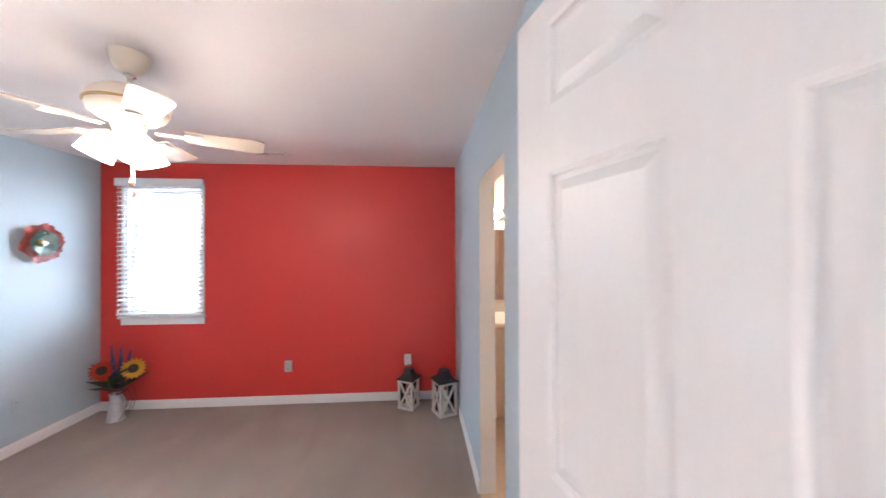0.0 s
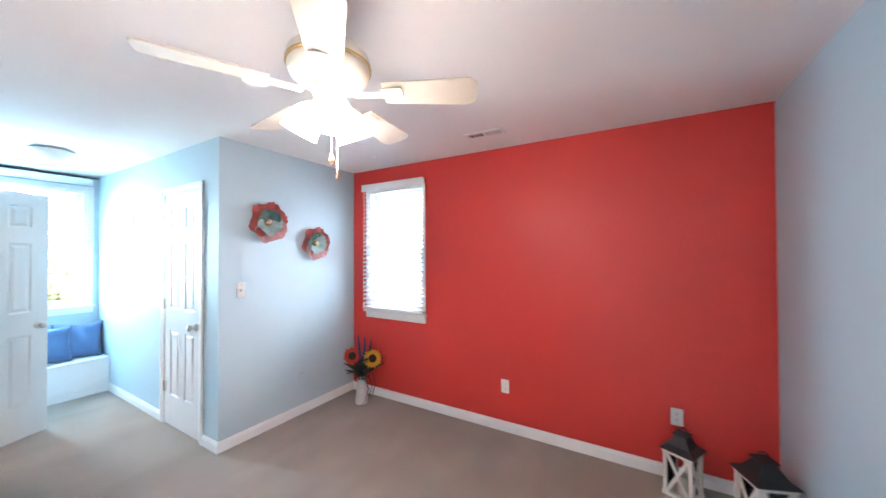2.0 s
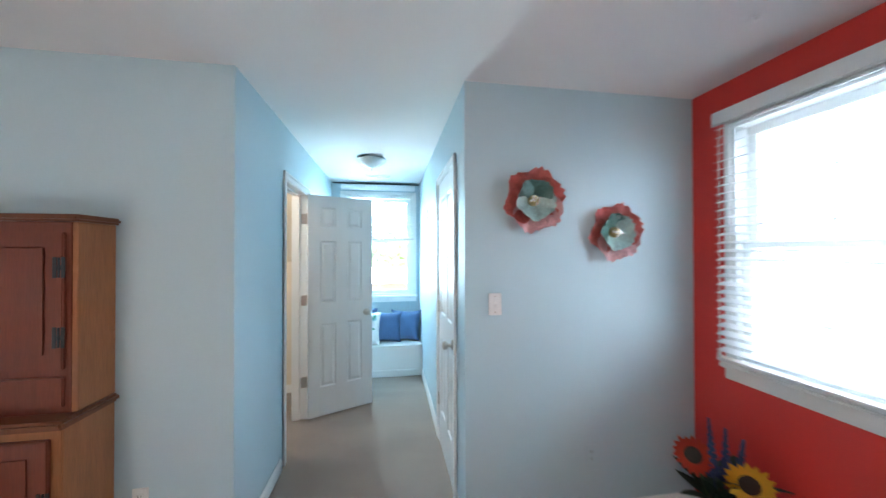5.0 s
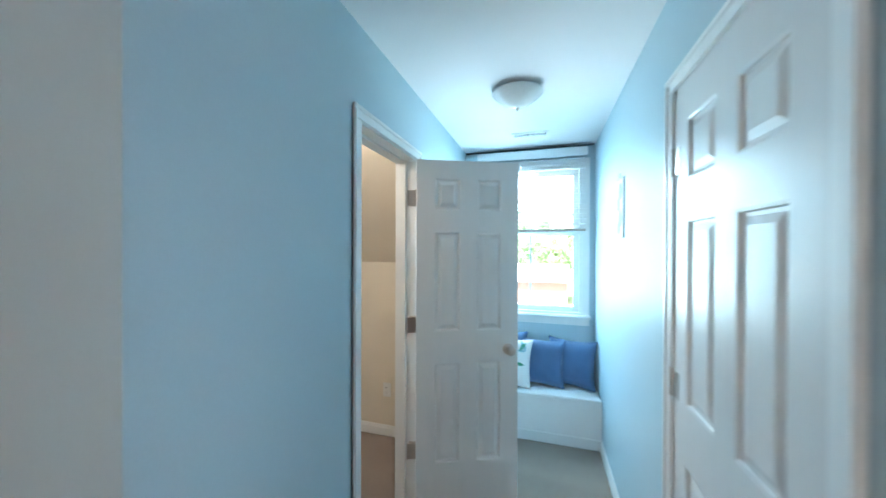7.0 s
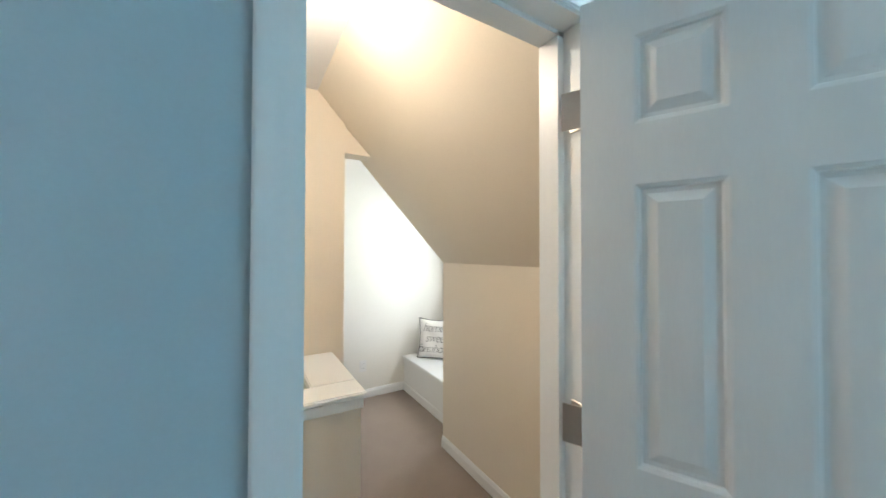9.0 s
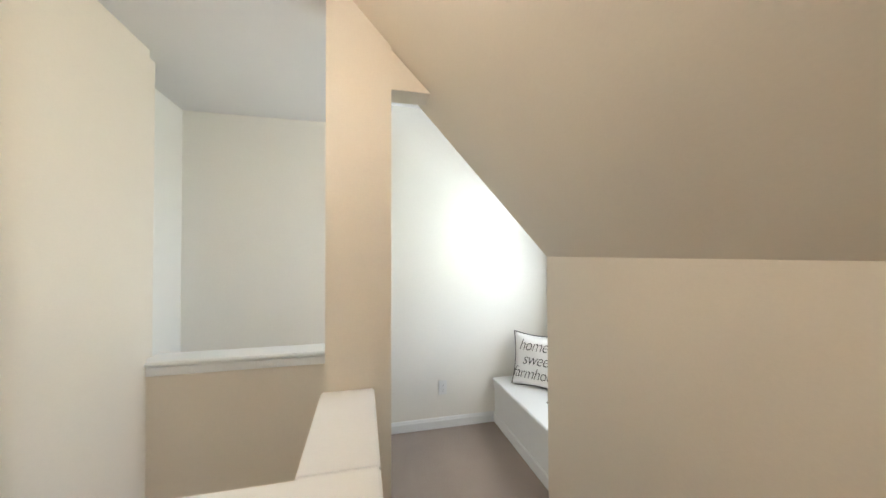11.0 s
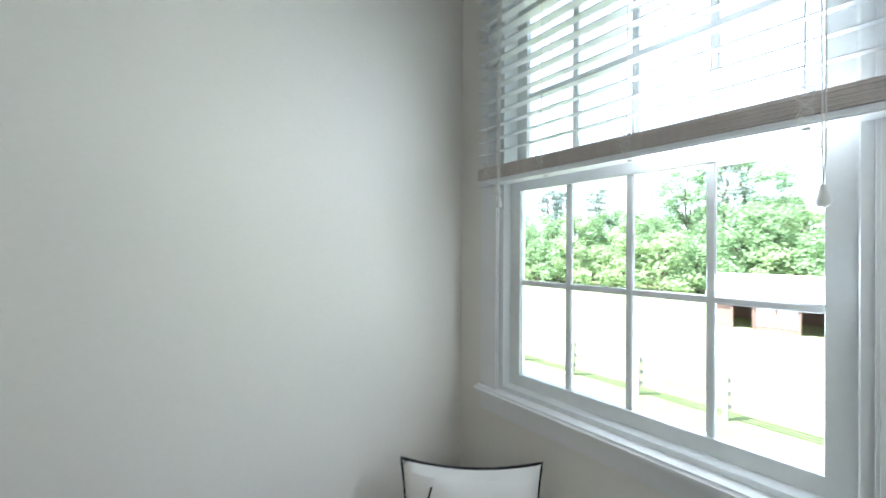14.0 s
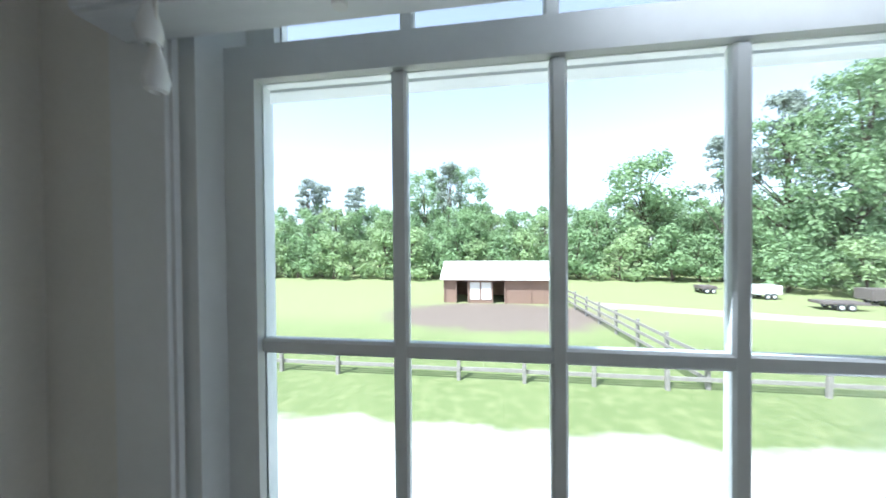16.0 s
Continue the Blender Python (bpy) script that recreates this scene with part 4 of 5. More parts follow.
# ---------- lanterns ----------
def lantern(m, w, h, label):
    th = thing("lantern", label, "lantern", m, "floor lanterns")
    p = 0.020
    part("base", rbox(-w / 2 - 0.006, w / 2 + 0.006, -w / 2 - 0.006, w / 2 + 0.006, 0, 0.022, 0.004), LANTW, th)
    part("top_frame", rbox(-w / 2 - 0.004, w / 2 + 0.004, -w / 2 - 0.004, w / 2 + 0.004, h - 0.022, h, 0.003), LANTW, th)
    for sx in (-1, 1):
        for sy in (-1, 1):
            part("post", rbox(sx * (w / 2 - p / 2) - p / 2, sx * (w / 2 - p / 2) + p / 2, sy * (w / 2 - p / 2) - p / 2, sy * (w / 2 - p / 2) + p / 2, 0.022, h - 0.022, 0.002), LANTW, th)
    gap, hh = w - 2 * p, h - 0.044
    for k in range(4):
        r = pose(0, 0, 0, 0, 0, 90 * k)
        d = math.hypot(gap, hh)
        ang_ = math.degrees(math.atan2(hh, gap))
        for s in (-1, 1):
            cb = rbox(-d / 2 + 0.006, d / 2 - 0.006, -0.005, 0.005, -0.010, 0.010, 0.001, 1)
            part("cross_bar", cb, LANTW, th, m=r @ pose(0, -w / 2 + 0.009 + 0.001 * s, h / 2, 0, s * ang_, 0))
        gp = part("pane", box(bmesh.new(), -gap / 2, gap / 2, -0.001, 0.001, 0.022, h - 0.022), CLEARG, th, "clear lantern glass", smooth=False, m=r @ pose(0, -w / 2 + 0.019, 0))
        gp.visible_shadow = False
    rb = bmesh.new()
    lv = []
    for e, z in ((w / 2 + 0.014, h), (w / 2 + 0.014, h + 0.006), (w * 0.38, h + 0.030), (w * 0.27, h + 0.062), (w * 0.20, h + 0.085), (w * 0.20, h + 0.09)):
        lv.append([rb.verts.new((x * e, y * e, z)) for x, y in ((-1, -1), (1, -1), (1, 1), (-1, 1))])
    for a, b in zip(lv, lv[1:]):
        for k in range(4):
            rb.faces.new((a[k], a[(k + 1) % 4], b[(k + 1) % 4], b[k]))
    rb.faces.new(lv[-1])
    rb.faces.new(lv[0][::-1])
    part("roof", rb, DARKMETAL, th, "dark metal pagoda roof", smooth=False)
    part("vent_cap", rbox(-w * 0.26, w * 0.26, -w * 0.26, w * 0.26, h + 0.092, h + 0.100, 0.002), DARKMETAL, th)
    part("ring", tube([(0.026 * math.cos(a), 0.010, h + 0.112 + 0.020 * math.sin(a)) for a in (2 * math.pi * q / 20 for q in range(21))], 0.0035, 8), DARKMETAL, th)
    part("candle", lathe([(0, 0.022), (0.035, 0.022), (0.035, 0.125), (0.031, 0.128), (0, 0.122)], 24), CANDLE, th, "ivory pillar candle")
    return th


lantern(pose(-0.385, 3.525, 0, 0, 0, -27), 0.16, 0.285, "whitewashed wooden lantern with a dark metal roof")
lantern(pose(-0.04, 3.37, 0, 0, 0, 22), 0.18, 0.315, "larger whitewashed wooden lantern in the corner")

# ---------- pine hutch ----------
def h_hinge(y, z, x, s=1.0):
    """A black strap hinge in the shape of an H, on a front that faces +x."""
    bm = rbox(x, x + 0.003, y - 0.022 * s, y - 0.008 * s, z - 0.042 * s, z + 0.042 * s, 0.001, 1)
    join(bm, rbox(x, x + 0.003, y + 0.008 * s, y + 0.022 * s, z - 0.042 * s, z + 0.042 * s, 0.001, 1))
    join(bm, rbox(x, x + 0.003, y - 0.008 * s, y + 0.008 * s, z - 0.010 * s, z + 0.010 * s, 0.0008, 1))
    join(bm, lathe([(0, -0.040 * s), (0.004, -0.040 * s), (0.004, 0.040 * s), (0, 0.040 * s)], 8, pose(x + 0.002, y, z)))
    return bm


def framed_front(parent, name, x, y0, y1, z0, z1):
    """A framed cabinet door with a raised middle panel."""
    d = part(name, rbox(x, x + 0.018, y0, y1, z0, z1, 0.004), PINER, parent, "red-stained pine cabinet door")
    part("raised_panel", rbox(x + 0.016, x + 0.024, y0 + 0.06, y1 - 0.06, z0 + 0.06, z1 - 0.06, 0.006), PINER, d)
    return d


hu = thing("hutch", "stained pine hutch with red-brown doors and black iron hinges", "hutch", pose(-3.43, 0, 0))
Y0, Y1 = -0.42, 0.615
part("base_cabinet", rbox(0.004, 0.255, Y0, Y1, 0.06, 0.835, 0.004), PINE, hu)
part("plinth", rbox(0.02, 0.235, Y0 + 0.02, Y1 - 0.02, 0, 0.06, 0.003), PINED, hu)
part("waist_moulding", rbox(0.0, 0.285, Y0 - 0.02, Y1 + 0.022, 0.835, 0.872, 0.012, 4), PINED, hu)
for y in (Y0, Y1 - 0.02):
    part("side_panel", rbox(0.004, 0.195, y, y + 0.02, 0.872, 1.645, 0.002), PINE, hu)
part("back_panel", box(bmesh.new(), 0.004, 0.014, Y0 + 0.02, Y1 - 0.02, 0.872, 1.645), PINED, hu, smooth=False)
part("face_frame", rbox(0.180, 0.199, Y0 + 0.02, Y1 - 0.02, 0.872, 1.645, 0.002), PINER, hu)
part("cornice", rbox(0.0, 0.228, Y0 - 0.022, Y1 + 0.024, 1.645, 1.675, 0.010, 4), PINED, hu)
for xf, za, zb, hz_ in ((0.199, 1.05, 1.60, (1.18, 1.46)), (0.255, 0.12, 0.80, (0.25, 0.56))):
    for k in range(2):
        ya = Y0 + 0.035 + k * 0.49
        yb = ya + 0.475
        d = framed_front(hu, "cabinet_door", xf, ya, yb, za, zb)
        part("door_pull", lathe([(0, 0), (0.010, 0), (0.008, 0.012), (0.018, 0.020), (0.012, 0.028), (0, 0.030)], 14, pose(xf + 0.018, yb - 0.05 if k == 0 else ya + 0.05, (za + zb) / 2, 0, 90, 0)), DARKMETAL, d, "black iron knob")
        for z in hz_:
            part("hinge", h_hinge(yb - 0.012 if k else ya + 0.012, z, xf + 0.0185, 1.0), DARKMETAL, d, "black iron strap hinge")
part("drawer_front", rbox(0.199, 0.214, Y0 + 0.035, Y1 - 0.035, 0.90, 1.02, 0.004), PINER, hu)


# ---------- benches ----------
def window_seat(name, xb, xf, y0, y1, h, label, hole=None):
    th = thing(name, label, "bench", pose(0, 0, 0))
    part("front_panel", rbox(xf - 0.02, xf, y0, y1, 0.0, h - 0.03, 0.002), WHITE, th)
    part("side_panel", box(bmesh.new(), xb, xf - 0.02, y0, y0 + 0.015, 0, h - 0.03), WHITE, th, smooth=False)
    part("side_panel", box(bmesh.new(), xb, xf - 0.02, y1 - 0.015, y1, 0, h - 0.03), WHITE, th, smooth=False)
    part("toe_board", rbox(xf, xf + 0.013, y0, y1, 0.003, 0.085, 0.004), WHITE, th)
    part("lid_trim", rbox(xf, xf + 0.010, y0, y1, h - 0.085, h - 0.03, 0.003), WHITE, th)
    part("lid", rbox(xb + 0.06, xf + 0.022, y0 + 0.004, y1 - 0.004, h - 0.026, h, 0.006, 3), WHITE, th)
    part("back_rail", rbox(xb, xb + 0.048, y0 + 0.004, y1 - 0.004, h - 0.026, h - 0.001, 0.002), WHITE, th)
    if hole:
        part("finger_hole", lathe([(0, 0.0015), (0.013, 0.0015), (0.015, 0.0008), (0.015, 0.0)], 20, pose(*hole, h)), DARK, th, "dark round finger hole")
    return th


window_seat("storage_bench", -6.16, -5.76, 1.12, 2.27, 0.385, "white painted window seat built under the hall window")
window_seat("storage_bench", -6.16, -5.657, -1.741, -0.593, 0.375, "white painted storage seat under the dormer window", hole=(-5.838, -1.185))


def pillow(name, size, thick, material, m, label, piping=None, sub=18, puff=0.55):
    th = thing(name, label, "pillow", m)
    bm = bmesh.new()
    rows = []
    for s in (1, -1):
        grid = []
        for i in range(sub + 1):
            row = []
            for j in range(sub + 1):
                u, v = -1 + 2 * i / sub, -1 + 2 * j / sub
                d = ((1 - u ** 4) * (1 - v ** 4)) ** puff
                pinch = 1 - 0.11 * (1 - abs(u) ** 2) * abs(v) ** 3
                pin2 = 1 - 0.11 * (1 - abs(v) ** 2) * abs(u) ** 3
                wr = 0.004 * math.sin(u * 7 + v * 5) * d
                row.append(bm.verts.new((u * size / 2 * pin2, s * (-thick / 2 * d - wr), v * size / 2 * pinch)))
            grid.append(row)
        rows.append(grid)
        for i in range(sub):
            for j in range(sub):
                bm.faces.new((grid[i][j], grid[i + 1][j], grid[i + 1][j + 1], grid[i][j + 1]))
    bmesh.ops.remove_doubles(bm, verts=bm.verts[:], dist=0.0008)
    part("cover", bm, material, th)
    if piping:
        loop = []
        for i in range(sub + 1):
            loop.append((-1 + 2 * i / sub, -1))
        for i in range(1, sub + 1):
            loop.append((1, -1 + 2 * i / sub))
        for i in range(1, sub + 1):
            loop.append((1 - 2 * i / sub, 1))
        for i in range(1, sub + 1):
            loop.append((-1, 1 - 2 * i / sub))
        pts = [(u * size / 2 * (1 - 0.11 * (1 - abs(v) ** 2) * abs(u) ** 3), 0, v * size / 2 * (1 - 0.11 * (1 - abs(u) ** 2) * abs(v) ** 3)) for u, v in loop]
        part("piping", tube(pts, 0.0045, 8), piping, th, "dark piped edge")
    return th


def lettering(text, size, parent, x, z, thick, half, material, shear=0.36):
    cu = bpy.data.curves.new("lettering", "FONT")
    cu.offset = -0.015 * size
    cu.body, cu.size, cu.shear, cu.space_character = text, size, shear, 0.92
    tmp = bpy.data.objects.new("lettering", cu)
    scene.collection.objects.link(tmp)
    bpy.context.view_layer.update()
    me = bpy.data.meshes.new_from_object(tmp.evaluated_get(bpy.context.evaluated_depsgraph_get()))
    bpy.data.objects.remove(tmp)
    bm = bmesh.new()
    bm.from_mesh(me)
    bmesh.ops.triangulate(bm, faces=bm.faces[:])
    bmesh.ops.subdivide_edges(bm, edges=[e for e in bm.edges if e.calc_length() > 0.02], cuts=2)
    for v in bm.verts:
        px, pz = v.co.x + x, v.co.y * 1.22 + z
        u, w = px / half, pz / half
        d = (max(0.0, 1 - u ** 4) * max(0.0, 1 - w ** 4)) ** 0.55
        v.co = (px, -thick / 2 * d - 0.004 * math.sin(u * 7 + w * 5) * d - 0.0022, pz)
    ob = part("lettering", bm, material, parent, "black printed script lettering", smooth=False)
    return ob


p0, p1 = Vector((-5.752, -1.587, 0)), Vector((-6.036, -1.282, 0))
d = (p1 - p0).normalized()
yaw = math.degrees(math.atan2(d.y, d.x))
ctr = (p0 + p1) / 2
cush = pillow("throw_pillow", 0.425, 0.13, LINEN, pose(ctr.x - 0.0, ctr.y - 0.0, 0.375 + 0.203, 0, 0, yaw) @ pose(0, 0.03, 0, -10, 0, 2), "white linen throw pillow lettered home sweet farmhouse", PIPING)
lettering("home", 0.105, cush, -0.150, 0.075, 0.13, 0.2125, INK)
lettering("sweet", 0.105, cush, -0.115, -0.030, 0.13, 0.2125, INK)
lettering("farmhouse", 0.100, cush, -0.195, -0.135, 0.13, 0.2125, INK)
bol = thing("bolster_pillow", "white knotted bolster pillow lying on the window seat", "pillow")
bol.matrix_world = pose(-6.045, -1.475, 0.375 + 0.094, 0, 90, 115) @ Matrix.Diagonal((1.06, 1.06, 1.13, 1))
part("cover", lathe([(0, -0.15), (0.045, -0.148), (0.075, -0.138), (0.086, -0.10), (0.088, 0), (0.086, 0.10), (0.075, 0.138), (0.045, 0.148), (0, 0.15)], 28), LINEN, bol)
for s in (-1, 1):
    tb = bmesh.new()
    prev = None
    for r, z in ((0.020, 0.142), (0.014, 0.155), (0.028, 0.175), (0.042, 0.195)):
        ring = [tb.verts.new(((r + 0.25 * r * math.sin(6 * a)) * math.cos(a), (r + 0.25 * r * math.sin(6 * a)) * math.sin(a), s * (z + 0.006 * math.sin(5 * a)))) for a in (2 * math.pi * q / 36 for q in range(36))]
        if prev:
            for q in range(36):
                tb.faces.new((prev[q], prev[(q + 1) % 36], ring[(q + 1) % 36], ring[q]))
        prev = ring
    bmesh.ops.solidify(tb, geom=tb.faces[:], thickness=0.002)
    part("tied_end", tb, LINEN, bol, "gathered tied end")
pillow("throw_pillow", 0.40, 0.15, NAVY, pose(-6.00, 2.07, 0.385 + 0.185, 0, 0, 75) @ pose(0, 0, 0, -14, 0, 0), "blue velour throw pillow on the hall seat")
pillow("throw_pillow", 0.39, 0.14, NAVY, pose(-5.97, 1.83, 0.385 + 0.18, 0, 0, 78) @ pose(0, 0, 0, -16, 0, 3), "blue velour throw pillow leaning beside another")
pillow("throw_pillow", 0.43, 0.13, NAVY, pose(-6.03, 1.50, 0.385 + 0.20, 0, 0, 88) @ pose(0, 0, 0, -12, 0, -3), "blue velour throw pillow behind the printed pillow")
pp = pillow("throw_pillow", 0.40, 0.13, LINEN, pose(-5.88, 1.56, 0.385 + 0.188, 0, 0, 84) @ pose(0, 0, 0, -16, 0, -2), "white throw pillow printed with green leaves")
rnd = random.Random(11)
for k in range(15):
    x, z = rnd.uniform(-0.13, 0.13), rnd.uniform(-0.14, 0.14)
    a = rnd.uniform(0, 6.28)
    lb = bmesh.new()
    L = rnd.uniform(0.03, 0.055)
    vs_ = []
    for i in range(9):
        u = i / 8
        for s in (-1, 1):
            lx, lz = (u - 0.5) * 2 * L, s * 0.32 * L * math.sin(math.pi * u) + 0.0003 * s
            px, pz = x + lx * math.cos(a) - lz * math.sin(a), z + lx * math.sin(a) + lz * math.cos(a)
            uu, ww = px / 0.2, pz / 0.2
            dd = (max(0, 1 - uu ** 4) * max(0, 1 - ww ** 4)) ** 0.55
            vs_.append(lb.verts.new((px, -0.065 * dd - 0.004 * math.sin(uu * 7 + ww * 5) * dd - 0.003, pz)))
    for i in range(8):
        lb.faces.new((vs_[2 * i], vs_[2 * i + 2], vs_[2 * i + 3], vs_[2 * i + 1]))
    part("printed_leaf", lb, GREENPRINT if k % 3 else BLUEPRINT, pp, smooth=False)

# ---------- hall light, picture ----------
hl = thing("flush_ceiling_light", "opal glass bowl ceiling light in the hall, unlit", "ceiling light", pose(-4.985, 1.695, 2.44))
part("pan", lathe([(0, 0), (0.11, 0), (0.112, -0.012), (0.10, -0.02), (0, -0.02)], 36), PLASTIC, hl)
part("bowl", lathe([(0.140, -0.016), (0.143, -0.022), (0.122, -0.042), (0.08, -0.074), (0.04, -0.096), (0, -0.105)], 40), OPAL, hl, "opal glass bowl")
part("finial", lathe([(0, -0.100), (0.010, -0.103), (0.008, -0.112), (0.003, -0.120), (0, -0.122)], 14), NICKEL, hl)
pc = thing("wall_picture", "small hanging picture with pale blue leaf shapes", "picture", pose(-5.17, 2.268, 1.76))
part("board", rbox(-0.10, 0.10, -0.005, 0, -0.17, 0.17, 0.002), LINEN, pc)
for k, (x, z, r) in enumerate(((0.02, 0.10, 0.042), (-0.03, 0.03, 0.036), (0.025, -0.05, 0.045), (-0.02, -0.11, 0.035))):
    part("printed_shape", lathe([(0, 0.0), (r, 0.0), (r * 0.9, 0.002), (0, 0.002)], 9, pose(x, -0.005, z, 90) @ Matrix.Diagonal((1.0, 1.2, 1, 1))), BLUEPRINT if k % 2 else DARKMETAL, pc)
part("hanger", tube([(-0.03, -0.004, 0.17), (0, -0.004, 0.21), (0.03, -0.004, 0.17)], 0.002, 6), CORD, pc)

# ---------- attic lamp ----------
al = thing("flush_ceiling_light", "lit opal glass ceiling light over the attic landing", "ceiling light", pose(-4.30, 0.52, 2.44))
part("pan", lathe([(0, 0), (0.12, 0), (0.122, -0.012), (0.11, -0.02), (0, -0.02)], 36), NICKEL, al)
part("bowl", lathe([(0.125, -0.014), (0.128, -0.022), (0.115, -0.045), (0.085, -0.070), (0.04, -0.084), (0, -0.087)], 40), SHADE, al, "lit opal glass bowl")
lamp("attic_light", "POINT", pose(-4.28, 0.52, 2.22), ATTIC_W, (1.0, 0.82, 0.62), 0.07)

# ---------- bathroom ----------
vn = thing("bathroom_vanity", "cream painted bathroom vanity with two doors", "vanity", pose(0, 0, 0))
part("carcass", rbox(0.208, 1.245, 3.16, 3.695, 0.09, 0.86, 0.003), VANW, vn)
part("toe_kick", box(bmesh.new(), 0.21, 1.24, 3.22, 3.69, 0.003, 0.09), VANW, vn, smooth=False)
for k in range(3):
    x = 0.225 + 0.345 * k
    part("drawer_front", rbox(x, x + 0.325, 3.142, 3.16, 0.70, 0.845, 0.006), VANW, vn)
    dd = part("cabinet_door", rbox(x, x + 0.325, 3.142, 3.16, 0.12, 0.68, 0.006), VANW, vn)
    part("door_pull", lathe([(0, 0), (0.007, 0), (0.005, 0.012), (0.015, 0.018), (0.012, 0.026), (0, 0.028)], 16, pose(x + (0.28 if k % 2 == 0 else 0.045), 3.142, 0.60, 90)), DARKMETAL, dd, "dark metal cabinet knob")
ct = thing("countertop", "cream cultured marble vanity top with an integral basin", "countertop", pose(0, 0, 0))
part("slab", rbox(0.208, 1.247, 3.13, 3.697, 0.862, 0.90, 0.008, 3), COUNTER, ct)
part("backsplash", rbox(0.208, 1.247, 3.675, 3.697, 0.901, 1.0, 0.004), COUNTER, ct)
part("basin_rim", lathe([(0.20, 0.0), (0.205, 0.004), (0.195, 0.006), (0.17, 0.001), (0.165, 0.0005)], 36, pose(0.72, 3.42, 0.90) @ Matrix.Diagonal((1.1, 0.8, 1, 1))), COUNTER, ct)
part("faucet", tube([(0.72, 3.62, 0.90), (0.72, 3.62, 0.99), (0.72, 3.60, 1.02), (0.72, 3.53, 1.01), (0.72, 3.515, 0.98)], 0.011, 12), CHROME, ct, "chrome faucet")
mr = thing("mirror", "frameless bathroom mirror over the vanity", "mirror", pose(0, 0, 0))
part("glass", box(bmesh.new(), 0.26, 1.16, 3.690, 3.697, 1.03, 1.78), MIRROR, mr, smooth=False)
lbx = thing("vanity_light", "chrome vanity light bar with glowing globe bulbs", "wall light", pose(0, 0, 0))
part("backplate", rbox(0.28, 1.12, 3.66, 3.698, 1.88, 2.00, 0.006), CHROME, lbx)
for k in range(5):
    x = 0.36 + 0.17 * k
    part("bulb", lathe([(0, -0.06), (0.03, -0.052), (0.052, -0.028), (0.060, 0.0), (0.052, 0.03), (0.03, 0.05), (0.018, 0.06)], 20, pose(x, 3.60, 1.94, 90)), BULB, lbx, "glowing globe bulb")
lamp("vanity_lamp", "AREA", look((0.70, 3.53, 1.94), (0.70, 1.5, 1.6)), BATH_W, (1.0, 0.85, 0.74), 0.8, 0.1)
sp_ = thing("soap_dispenser", "pale soap bottle on the vanity top", "bottle", pose(1.02, 3.58, 0.90))
part("bottle", lathe([(0, 0), (0.032, 0), (0.034, 0.01), (0.032, 0.12), (0.014, 0.14), (0.012, 0.155), (0, 0.155)], 20), LINEN, sp_)
part("pump", tube([(0, 0, 0.15), (0, 0, 0.185), (0, -0.035, 0.185)], 0.005, 8), CHROME, sp_)

# ---------- outdoors ----------
G = -3.1


